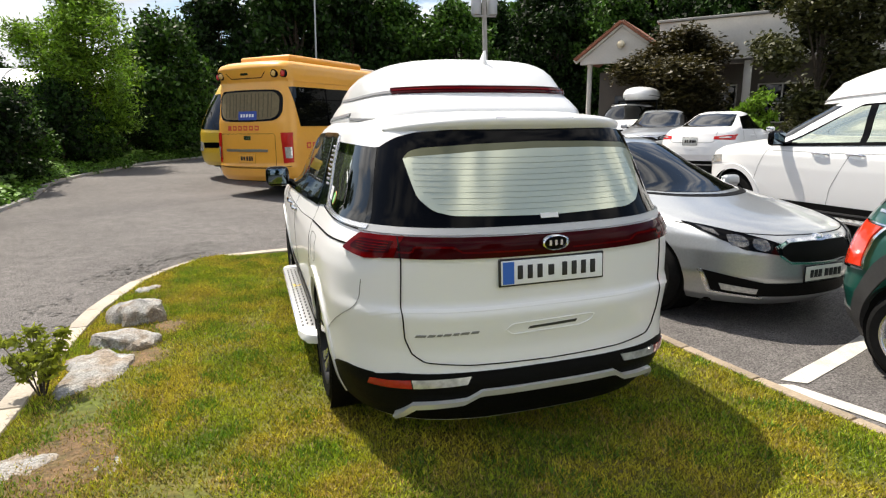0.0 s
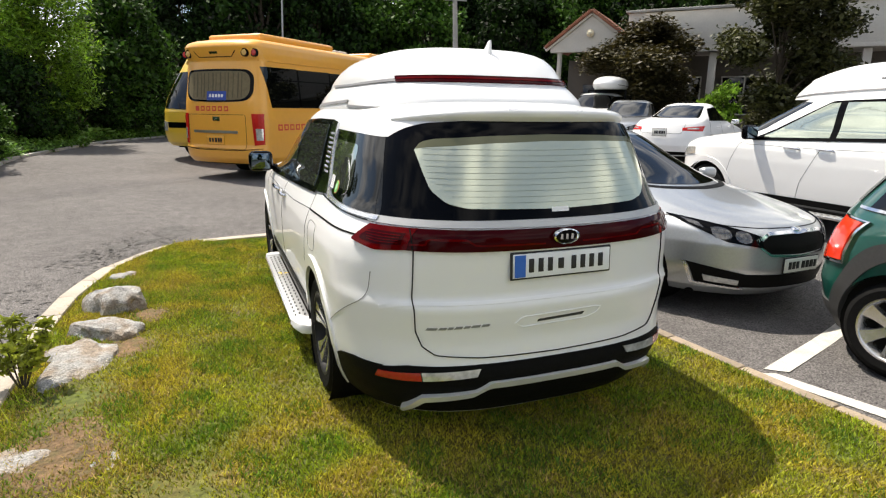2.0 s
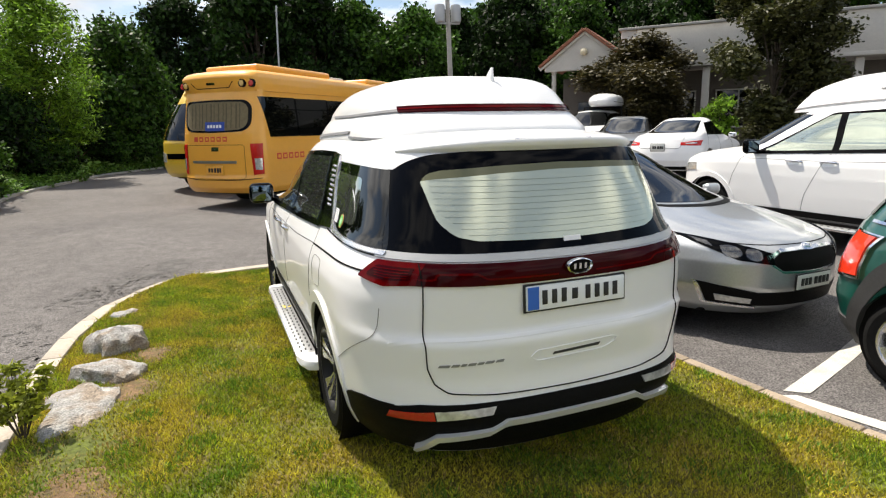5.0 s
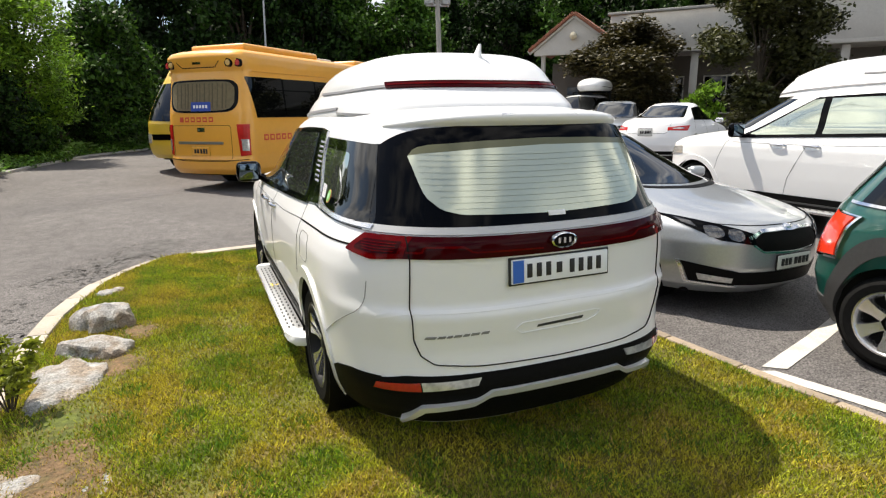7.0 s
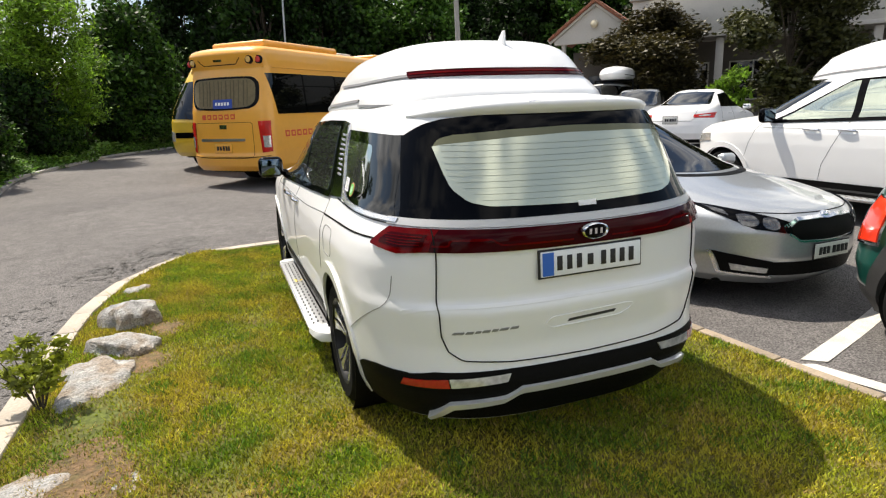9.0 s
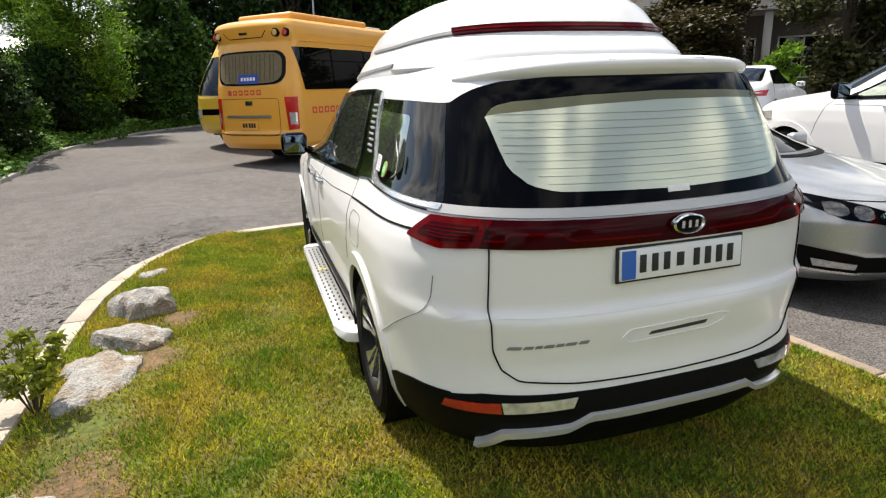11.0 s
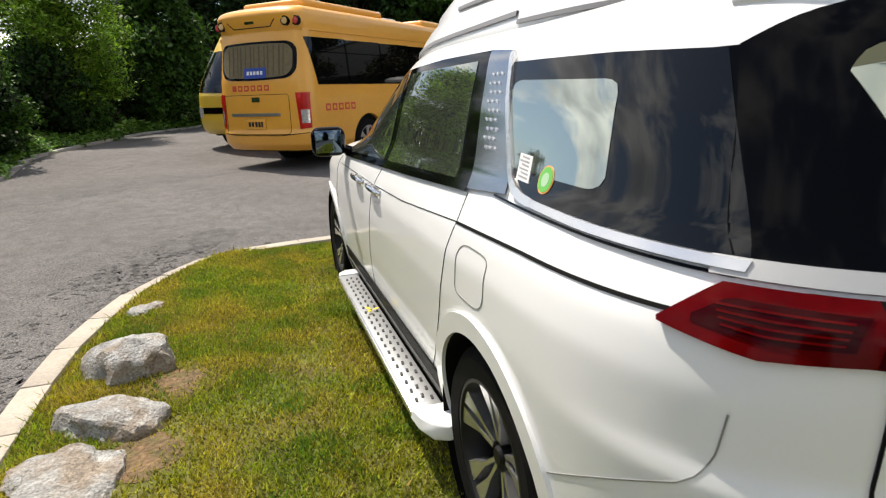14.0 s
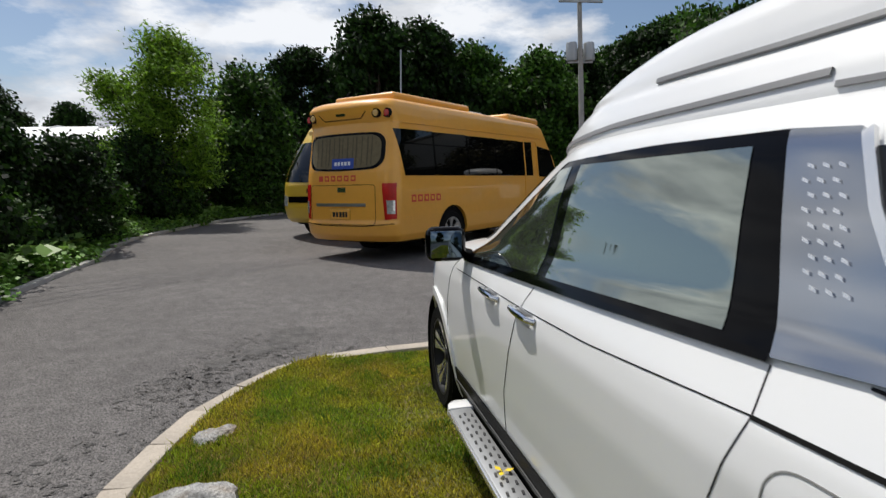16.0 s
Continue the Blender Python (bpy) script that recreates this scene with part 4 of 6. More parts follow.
tagged(other_van, "white high roof van parked in a bay on asphalt", "van", "white vans")

# ---- cars ----
def lift(z):
    """Raises the bonnet line and waist of the sedan."""
    return z + 0.050 * smooth((z - 0.46) / 0.22) - 0.035 * smooth((z - 1.0) / 0.4)


SEDAN_ROWS = [(.17, .85, .12, 4.70), (.24, .88, .05, 4.80), (.42, .905, .0, 4.845), (.58, .912, .02, 4.83), (.66, .905, .04, 4.79), (.72, .89, .06, 4.70), (.77, .87, .08, 4.52), (.82, .85, .10, 4.25), (.87, .83, .12, 3.95), (.92, .80, .15, 3.68),
               (.96, .775, .22, 3.52), (1.0, .755, .50, 3.42), (1.04, .735, .80, 3.32), (1.2, .67, 1.18, 2.98), (1.32, .61, 1.48, 2.70), (1.39, .55, 1.72, 2.50), (1.43, .46, 1.95, 2.30), (1.452, .25, 2.15, 2.15)]
SEDAN = Shell([(lift(z), w, a, b) for z, w, a, b in SEDAN_ROWS], (0.75, 2.6), (1.15, 2.4), 0.010)



def build_sedan(name, m, label, paint, front_detail=True, group=""):
    car = thing(name, m, label, "car", group)
    S = SEDAN

    def left(y, z, off=0.0):
        return S.left(y, lift(z), off)

    def nose(x, z, off=0.0):
        return S.nose(x, lift(z), off)

    def tail(x, z, off=0.0):
        return S.tail(x, lift(z), off)

    wells = [lathe_bm([(0.365, s * 0.55), (0.365, s * 1.1)], 40, "x", (0, y, 0.325)) for s in (-1, 1) for y in (1.09, 3.88)]
    part("body", carve(S.solid(0.0125), wells), paint, car, "", True, 45)
    for s in (-1, 1):
        for y in (1.09, 3.88):
            part("wheel_well", lathe_bm([(0.362, s * 0.555), (0.362, s * 0.82)], 32, "x", (0, y, 0.325)), PLASTIC, car)
            wheel(car, y, s, 0.79, 0.32, 0.325, 5, RIMALU, 0.21)
    part("underbody", box_bm(1.4, 4.0, 0.12, (0, 2.4, 0.22), 0.03), PLASTIC, car)
    part("windscreen", sheet_bm(nose, [(-.735, .945), (-.4, .925), (0, .918), (.4, .925), (.735, .945)], [(-.56, 1.345), (0, 1.395), (.56, 1.345)], 0.005, 40, 12, 0.02), GLASS, car, "dark windscreen")
    part("scuttle", strip_bm(nose, [(-.74, .925), (-.4, .905), (0, .898), (.4, .905), (.74, .925)], 0.014, 0.004, 0.01, 40), PLASTIC, car)
    part("rear_glass", sheet_bm(tail, [(-.60, 1.03), (0, 1.02), (.60, 1.03)], [(-.48, 1.35), (0, 1.385), (.48, 1.35)], 0.005, 30, 10, 0.02), GLASS, car, "dark rear window")
    both("side_glass", lambda f: sheet_bm(left, [(1.25, .965), (2.2, .955), (3.30, .945)], [(1.62, 1.29), (2.1, 1.345), (2.55, 1.325), (3.28, .965)], 0.005, 30, 8, 0.02, f), GLASS, car, "dark side windows")
    both("side_pillar", lambda f: strip_bm(left, [(2.15, .955), (2.15, 1.34)], 0.07, 0.008, 0.01, 12, f), GLOSS, car)
    for line in ([(2.05, .30), (2.05, .95)], [(3.05, .30), (3.15, .60), (3.12, .94)], [(1.05, .70), (1.25, .95)]):
        both("panel_gap", lambda f, line=line: strip_bm(left, line, 0.006, 0.002, 0.004, 16, f), SEAM, car)
    for y in (1.75, 2.75):
        for s in (-1, 1):
            bm = tube_bm([left(y - .1, .80, .002), left(y - .08, .805, .03), left(y + .08, .805, .03), left(y + .1, .80, .002)], 0.012, 8)
            bmesh.ops.scale(bm, vec=(-s, 1, 1), verts=bm.verts)
            part("door_handle", bm, paint, car)
    for s in (-1, 1):
        mir = part("wing_mirror", box_bm(0.20, 0.11, 0.125, (0, 0, 0), 0.045, segs=4), paint, car)
        mir.matrix_basis = Matrix.Translation((s * 0.93, 3.02, 0.985))
        part("mirror_glass", box_bm(0.16, 0.008, 0.09, (0, -0.054, 0), 0.003), CHROME, mir)
        part("mirror_arm", tube_bm([(-s * 0.06, 0.02, -0.03), (-s * 0.17, 0.04, -0.05)], 0.02, 8), GLOSS, mir)
    # front
    both("headlamp", lambda f: sheet_bm(nose, [(-.755, .715), (-.70, .655), (-.60, .600), (-.37, .572)], [(-.765, .752), (-.70, .738), (-.58, .705), (-.37, .640)], 0.010, 24, 6, 0.02, f), GLOSS, car, "dark swept back headlamp")
    both("lamp_reflector", lambda f: sheet_bm(nose, [(-.665, .640), (-.655, .622), (-.61, .614), (-.575, .622), (-.565, .634)], [(-.665, .662), (-.655, .684), (-.61, .690), (-.575, .678), (-.565, .656)], 0.013, 12, 5, 0.006, f), LAMPGREY, car)
    both("lamp_projector", lambda f: sheet_bm(nose, [(-.545, .622), (-.53, .604), (-.49, .594), (-.455, .602), (-.445, .614)], [(-.545, .645), (-.53, .664), (-.49, .668), (-.455, .656), (-.445, .640)], 0.013, 12, 5, 0.006, f), LAMPGREY, car)
    both("side_marker", lambda f: sheet_bm(nose, [(-.735, .704), (-.690, .674)], [(-.740, .735), (-.690, .712)], 0.013, 8, 4, 0.006, f), LAMPGREY, car)
    part("grille", sheet_bm(nose, [(-.37, .575), (-.30, .535), (-.10, .528), (0, .526), (.10, .528), (.30, .535), (.37, .575)], [(-.38, .600), (-.30, .645), (-.08, .650), (0, .648), (.08, .650), (.30, .645), (.38, .600)], 0.006, 40, 6, 0.02), PLASTIC, car, "black mesh grille")
    part("grille_chrome", strip_bm(nose, [(-.41, .612), (-.30, .657), (-.10, .662), (0, .654), (.10, .662), (.30, .657), (.41, .612)], 0.018, 0.010, 0.02, 50), CHROME, car, "chrome grille bar")
    part("grille_chrome", strip_bm(nose, [(-.39, .572), (-.30, .526), (0, .516), (.30, .526), (.39, .572)], 0.010, 0.009, 0.02, 50), CHROME, car)
    part("hood_gap", strip_bm(nose, [(-.80, .745), (-.55, .705), (-.35, .694), (0, .690), (.35, .694), (.55, .705), (.80, .745)], 0.005, 0.002, 0.004, 60), SEAM, car)
    part("lower_intake", sheet_bm(nose, [(-.48, .265), (.48, .265)], [(-.48, .375), (.48, .375)], 0.008, 40, 3, 0.02), PLASTIC, car)
    both("fog_recess", lambda f: sheet_bm(nose, [(-.72, .285), (-.48, .262)], [(-.78, .450), (-.48, .378)], 0.008, 16, 5, 0.02, f), PLASTIC, car)
    both("fog_lamp", lambda f: sheet_bm(nose, [(-.68, .302), (-.50, .285)], [(-.70, .355), (-.50, .325)], 0.014, 12, 4, 0.01, f), CLEAR, car, "clear fog lamp")
    both("fog_trim", lambda f: strip_bm(nose, [(-.46, .252), (-.73, .276), (-.79, .455)], 0.014, 0.014, 0.014, 30, f), SATIN, car)
    plate_part("number_plate", 0.40, 0.115, Matrix.Translation((0, S.end_y(0, .46, True) + 0.014, .452)) @ Matrix.Rotation(math.pi, 4, "Z"), car, PLATEGREEN, [(-.14, .035, .06), (-.095, .035, .06), (-.05, .035, .06), (.02, .04, .06), (.07, .04, .06), (.12, .04, .06), (.165, .03, .06)])
    bd = part("badge", lathe_bm([(0, 0.010), (0.05, 0.006), (0.06, 0.0), (0.06, -0.02)], 28, "y"), CHROME, car)
    bd.matrix_basis = Matrix.Translation((0, S.end_y(0, lift(.676), True) + 0.006, lift(.678))) @ Matrix.Rotation(0.9, 4, "X") @ Matrix.Diagonal((1, 1, 0.5, 1))
    # rear
    both("tail_lamp", lambda f: sheet_bm(tail, [(-.86, .72), (-.50, .735)], [(-.84, .84), (-.50, .80)], 0.010, 20, 5, 0.02, f), REDBRIGHT, car, "red and clear tail lamp")
    both("tail_lamp_clear", lambda f: sheet_bm(tail, [(-.80, .765), (-.60, .762)], [(-.79, .80), (-.60, .785)], 0.015, 12, 3, 0.006, f), CLEAR, car)
    part("tailgate_gap", strip_bm(tail, [(-.55, .95), (-.52, .70), (-.45, .66), (.45, .66), (.52, .70), (.55, .95)], 0.006, 0.002, 0.004, 60), SEAM, car)
    part("rear_valance", sheet_bm(tail, [(-.7, .20), (.7, .20)], [(-.7, .28), (.7, .28)], 0.005, 30, 3, 0.02), PLASTIC, car)
    plate_part("number_plate", 0.335, 0.17, Matrix.Translation((0, S.end_y(0, .60, False) - 0.012, .735)), car, PLATEGREEN, [(-.1, .04, .07), (-.05, .04, .07), (.02, .05, .07), (.08, .05, .07), (.13, .03, .07)])
    return car


build_sedan("sedan", pose(2.68, 5.85, 0.0, 0, 0, 183), "silver sedan parked nose out beside the lawn", SILVER, group="parked sedans")
build_sedan("sedan", pose(8.75, 9.35, 0.44, 0, 0, -62), "white sedan with red tail lamps parked by the trees", WHITE, group="parked sedans")
build_sedan("sedan", pose(12.5, 14.5, 0.55, 0, 0, 131), "silver grey sedan parked nose out in the far row", SILVER, group="parked sedans")

def rise(z):
    """Raises the hatchback's shoulders and roof."""
    return z + 0.11 * smooth((z - 0.48) / 0.26)


HATCH_ROWS = [(.18, .80, .14, 3.72), (.30, .845, .05, 3.80), (.50, .862, .0, 3.845), (.66, .862, .03, 3.83), (.76, .850, .06, 3.74), (.82, .835, .085, 3.55), (.87, .815, .10, 3.15), (.92, .79, .13, 2.85), (1.0, .755, .18, 2.72), (1.15, .71, .29, 2.50), (1.28, .665, .38, 2.30), (1.34, .62, .43, 2.18), (1.38, .53, .55, 2.05), (1.405, .35, .75, 1.9)]
HATCH = Shell([(rise(z), w, a, b) for z, w, a, b in HATCH_ROWS], (0.62, 2.4), (1.0, 2.4), 0.012)


def build_hatch(name, m, label, paint, roof_mat, group=""):
    car = thing(name, m, label, "car", group)
    S = HATCH

    def left(y, z, off=0.0):
        return S.left(y, rise(z), off)

    def nose(x, z, off=0.0):
        return S.nose(x, rise(z), off)

    def tail(x, z, off=0.0):
        return S.tail(x, rise(z), off)

    wells = [lathe_bm([(0.355, s * 0.5), (0.355, s * 1.1)], 40, "x", (0, y, 0.315)) for s in (-1, 1) for y in (0.74, 3.20)]
    part("body", carve(S.solid(0.0125), wells), paint, car, "", True, 45)
    for s in (-1, 1):
        for y in (0.74, 3.20):
            part("wheel_well", lathe_bm([(0.352, s * 0.52), (0.352, s * 0.78)], 32, "x", (0, y, 0.315)), PLASTIC, car)
            wheel(car, y, s, 0.755, 0.305, 0.308, 6, RIMALU, 0.205)
    part("underbody", box_bm(1.3, 3.0, 0.12, (0, 1.9, 0.22), 0.03), PLASTIC, car)
    arch = [(math.cos(a), math.sin(a)) for a in np.linspace(-0.35, math.pi + 0.35, 30)]
    for y0 in (0.74, 3.20):
        both("arch_cladding", lambda f, y0=y0: strip_bm(left, [(max(0.13, y0 + 0.40 * c), 0.315 + 0.40 * s) for c, s in arch], 0.09, 0.014, 0.05, 40, f), GREYPL, car, "dark grey wheel arch cladding")
    both("sill", lambda f: sheet_bm(left, [(.95, .19), (2.72, .19)], [(.95, .30), (2.72, .30)], 0.010, 20, 3, 0.02, f), GREYPL, car)
    part("rear_bumper", sheet_bm(tail, [(-.74, .20), (.74, .20)], [(-.74, .36), (.74, .36)], 0.010, 40, 4, 0.02), GREYPL, car, "dark grey rear bumper")
    both("side_glass", lambda f: sheet_bm(left, [(.42, .93), (1.6, .915), (2.62, .905)], [(.60, 1.285), (1.4, 1.30), (2.15, 1.285), (2.60, .93)], 0.006, 30, 8, 0.02, f), GLASS, car, "dark side windows")
    both("belt_trim", lambda f: strip_bm(left, [(.34, .925), (1.6, .900), (2.72, .892)], 0.018, 0.012, 0.014, 40, f), CHROME, car, "chrome waistline trim")
    part("rear_glass", sheet_bm(tail, [(-.56, .95), (.56, .95)], [(-.48, 1.26), (.48, 1.26)], 0.006, 24, 6, 0.02), GLASS, car)
    part("windscreen", sheet_bm(nose, [(-.66, .93), (0, .91), (.66, .93)], [(-.55, 1.31), (0, 1.35), (.55, 1.31)], 0.006, 30, 8, 0.02), GLASS, car)
    part("roof_panel", box_bm(1.02, 1.25, 0.03, (0, 1.28, rise(1.405)), 0.012), roof_mat, car)
    both("tail_lamp", lambda f: sheet_bm(tail, [(-.80, .62), (-.64, .605)], [(-.775, .835), (-.65, .845)], 0.020, 12, 10, 0.03, f), TAILORANGE, car, "tall glowing red tail lamp")
    both("lamp_ring", lambda f: strip_bm(tail, [(-.812, .61), (-.79, .845), (-.64, .858), (-.628, .595)], 0.009, 0.021, 0.03, 40, f, True), CHROME, car)
    both("panel_gap", lambda f: strip_bm(left, [(1.18, .30), (1.10, .60), (1.20, .90)], 0.005, 0.002, 0.004, 20, f), SEAM, car)
    both("bumper_gap", lambda f: strip_bm(left, [(.20, .60), (.34, .62), (.36, .70)], 0.005, 0.002, 0.004, 14, f), SEAM, car)
    for s in (-1, 1):
        mir = part("wing_mirror", box_bm(0.19, 0.11, 0.13, (0, 0, 0), 0.05, segs=4), paint, car)
        mir.matrix_basis = Matrix.Translation((s * 0.90, 2.45, 1.085))
        part("mirror_arm", tube_bm([(-s * 0.06, 0.02, -0.03), (-s * 0.17, 0.04, -0.05)], 0.02, 8), GLOSS, mir)
    both("headlamp", lambda f: sheet_bm(nose, [(-.70, .60), (-.52, .58)], [(-.70, .76), (-.52, .77)], 0.015, 12, 6, 0.02, f), CLEAR, car)
    part("grille", sheet_bm(nose, [(-.36, .45), (.36, .45)], [(-.42, .66), (.42, .66)], 0.01, 30, 4, 0.02), PLASTIC, car)
    part("number_plate", box_bm(0.335, 0.012, 0.17, (0, S.end_y(0, .62, False) - 0.008, .64), 0.004), PLATEGREEN, car)
    return car


TAILORANGE = material("bright red orange lamp lens", (0.80, 0.045, 0.015), 0.15, 0, 1.0, 12, 0.2)
build_hatch("hatchback", pose(3.22, 0.82, 0.0, 0, 0, 187), "dark green hatchback with grey wheel arch cladding", GREEN, GLOSS)
far_suv = build_hatch("estate_car", pose(13.0, 17.0, 0.58, 0, 0, 131) @ Matrix.Diagonal((1.08, 1.18, 1.13, 1)), "white estate car with a roof box in the far row", WHITE, GLOSS)
box = thing("roof_box", pose(12.75, 16.3, 2.40, 0, 0, 131) @ Matrix.Diagonal((1.15, 1.15, 1.15, 1)), "glossy white roof box on black roof bars", "roof box")
RB = Shell([(0.0, .36, .06, 2.0), (.06, .41, .0, 2.08), (.16, .42, .0, 2.1), (.26, .40, .03, 2.0), (.34, .34, .12, 1.8), (.38, .22, .3, 1.5)], (0.4, 2.6), (0.8, 2.2), 0.012)
part("shell", RB.solid(0.02), WHITE, box)
part("seam", strip_bm(RB.left, [(.3, .12), (1.7, .12)], 0.014, 0.004, 0.006, 20), SEAM, box)
for y in (0.5, 1.4):
    part("roof_bar", box_bm(1.15, 0.06, 0.035, (0, y, -0.02), 0.01), PLASTIC, box)
    for s in (-1, 1):
        part("foot", box_bm(0.05, 0.08, 0.38, (s * 0.55, y, -0.20), 0.01), PLASTIC, box)

# ---- buses ----
BUS = Shell([(.34, .98, .10, 6.70), (.44, 1.02, .03, 6.80), (.62, 1.03, .0, 6.85), (.70, 1.035, .03, 6.86), (1.2, 1.035, .035, 6.82), (1.5, 1.02, .05, 6.70), (1.9, .985, .10, 6.45), (2.30, .95, .13, 6.15), (2.42, .945, .08, 6.05), (2.56, .925, .05, 5.95), (2.64, .88, .10, 5.8), (2.70, .78, .25, 5.5), (2.72, .5, .5, 5.2)], (0.30, 2.6), (0.45, 2.6), 0.012)


def build_bus(name, m, label, paint, group):
    bus = thing(name, m, label, "bus", group)
    S = BUS
    wells = [lathe_bm([(0.46, s * 0.6), (0.46, s * 1.2)], 40, "x", (0, y, 0.42)) for s in (-1, 1) for y in (1.75, 5.55)]
    part("body", carve(S.solid(0.02), wells), paint, bus, "", True, 40)
    for s in (-1, 1):
        for y in (1.75, 5.55):
            part("wheel_well", lathe_bm([(0.457, s * 0.62), (0.457, s * 0.97)], 32, "x", (0, y, 0.42)), PLASTIC, bus)
            wheel(bus, y, s, 0.90, 0.39, 0.385, 6, ALU, 0.22)
    part("underbody", box_bm(1.6, 6.0, 0.16, (0, 3.4, 0.36), 0.03), PLASTIC, bus)
    part("roof_unit", box_bm(1.35, 2.3, 0.16, (0, 1.75, 2.76), 0.06, segs=4), paint, bus, "roof air conditioner housing")
    part("roof_vent", box_bm(0.7, 0.5, 0.10, (0.1, 3.5, 2.74), 0.04, segs=3), STUCCO, bus)
    part("roof_front", box_bm(1.6, 1.5, 0.18, (0, 5.0, 2.72), 0.075, segs=4), paint, bus)
    # rear
    rw_low = [(x, 1.515 + 0.035 * (x / .83) ** 2 + 0.20 * (1 - (1 - max(0, (abs(x) - .63) / .20) ** 2) ** 0.5)) for x in (-.83, -.825, -.81, -.78, -.73, -.63, -.4, 0, .4, .63, .73, .78, .81, .825, .83)]
    rw_high = [(x, 2.140 - 0.02 * (x / .83) ** 2 - 0.17 * (1 - (1 - max(0, (abs(x) - .66) / .17) ** 2) ** 0.5)) for x in (-.83, -.825, -.81, -.78, -.73, -.66, -.4, 0, .4, .66, .73, .78, .81, .825, .83)]
    part("rear_window", sheet_bm(S.tail, rw_low, rw_high, 0.008, 50, 10, 0.02), GLOSS, bus, "rear window with curtains behind")
    part("curtain", sheet_bm(S.tail, [(a * .92, 1.815 + (b - 1.815) * .88) for a, b in rw_low], [(a * .92, 1.815 + (b - 1.815) * .88) for a, b in rw_high], 0.011, 50, 10, 0.004), CURTAIN, bus, "tan pleated curtain")
    # darker strips paint the shade between the curtain's pleats
    for k in range(13):
        x = -0.60 + 0.1 * k + 0.012 * (k % 3)
        part("curtain_fold", strip_bm(S.tail, [(x, 1.60), (x + 0.008, 2.07)], 0.016 + 0.012 * (k % 2), 0.0135, 0.004, 8), FOLDSHADE, bus)
    part("window_sign", sheet_bm(S.tail, [(-.22, 1.55), (.26, 1.55)], [(-.22, 1.72), (.26, 1.72)], 0.017, 10, 3, 0.01), SIGNBLUE, bus, "blue sign in the rear window")
    for k in range(5):
        part("sign_bar", sheet_bm(S.tail, [(-.16 + .075 * k, 1.605), (-.11 + .075 * k, 1.605)], [(-.16 + .075 * k, 1.665), (-.11 + .075 * k, 1.665)], 0.020, 3, 2, 0.004), STICKW, bus)
    for k, x in enumerate((-.55, -.40, -.25, -.10, .05, .20)):
        part("letter_bar", sheet_bm(S.tail, [(x, 1.345), (x + .10, 1.345)], [(x, 1.44), (x + .10, 1.44)], 0.004, 3, 2, 0.004), LETTERRED, bus)
        if k:
            part("letter_gap", sheet_bm(S.tail, [(x + .022, 1.372), (x + .078, 1.372)], [(x + .022, 1.413), (x + .078, 1.413)], 0.0055, 3, 2, 0.003), paint, bus)
    for x, mt in ((-.86, REDBRIGHT), (-.70, AMBER), (.70, AMBER), (.86, REDBRIGHT)):
        lamp = part("warning_lamp", lathe_bm([(0, -0.03), (0.05, -0.028), (0.062, -0.015), (0.066, 0.03)], 24, "y"), mt, bus, "round warning lamp")
        lamp.matrix_basis = Matrix.Translation((x, S.end_y(x, 2.43, False), 2.43))
        part("lamp_bezel", lathe_bm([(0.064, -0.02), (0.075, -0.022), (0.078, 0.03)], 24, "y"), GLOSS, lamp)
    part("top_groove", strip_bm(S.tail, [(-.52, 2.47), (-.40, 2.36), (.40, 2.36), (.52, 2.47)], 0.014, 0.003, 0.005, 30), SEAM, bus)
    part("badge", sheet_bm(S.tail, [(-.10, 2.42), (.10, 2.42)], [(-.10, 2.46), (.10, 2.46)], 0.010, 6, 2, 0.01), CHROME, bus)
    part("badge", sheet_bm(S.tail, [(-.09, 1.16), (.09, 1.16)], [(-.09, 1.24), (.09, 1.24)], 0.012, 10, 3, 0.01), CHROME, bus)
    part("hatch_gap", strip_bm(S.tail, [(-.80, .62), (-.80, 1.28), (.68, 1.28), (.68, .62)], 0.008, 0.002, 0.004, 60, False, True), SEAM, bus)
    part("hatch_trim", sheet_bm(S.tail, [(-.62, .925), (.50, .925)], [(-.62, .975), (.50, .975)], 0.018, 20, 2, 0.02), ALU, bus, "grey trim bar")
    plate_part("number_plate", 0.44, 0.17, Matrix.Translation((-.05, S.end_y(0, .80, False) - 0.012, .79)), bus, YELLOW, [(-.13, .05, .08), (-.06, .05, .08), (.02, .05, .09), (.09, .05, .09), (.15, .04, .09)], False, AMBER)
    part("bumper_gap", strip_bm(S.tail, [(-.98, .64), (-.5, .60), (.5, .60), (.98, .64)], 0.012, 0.003, 0.006, 40), SEAM, bus)
    both("tail_lamp", lambda f: sheet_bm(S.tail, [(-1.0, .72), (-.84, .70)], [(-1.0, 1.30), (-.80, 1.30)], 0.012, 12, 8, 0.02, f), REDBRIGHT, bus, "tall red tail lamp")
    both("indicator", lambda f: sheet_bm(S.tail, [(-.985, .80), (-.88, .80)], [(-.985, 1.02), (-.87, 1.02)], 0.018, 8, 4, 0.01, f), CLEAR, bus)
    # sides
    for a, b, t0 in ((.42, 1.23, .28), (1.27, 2.28, 1.27), (2.32, 3.33, 2.32), (3.37, 4.38, 3.37), (4.42, 5.0, 4.42)):
        both("side_window", lambda f, a=a, b=b, t0=t0: sheet_bm(S.left, [(a, 1.42), (b, 1.42)], [(t0, 2.18), (b, 2.19)], 0.008, 14, 8, 0.02, f), GLASS, bus, "dark side window")
    for y in (1.25, 2.30, 3.35, 4.40):
        both("window_bar", lambda f, y=y: strip_bm(S.left, [(y, 1.43), (y, 2.18)], 0.04, 0.012, 0.008, 10, f), GLOSS, bus)
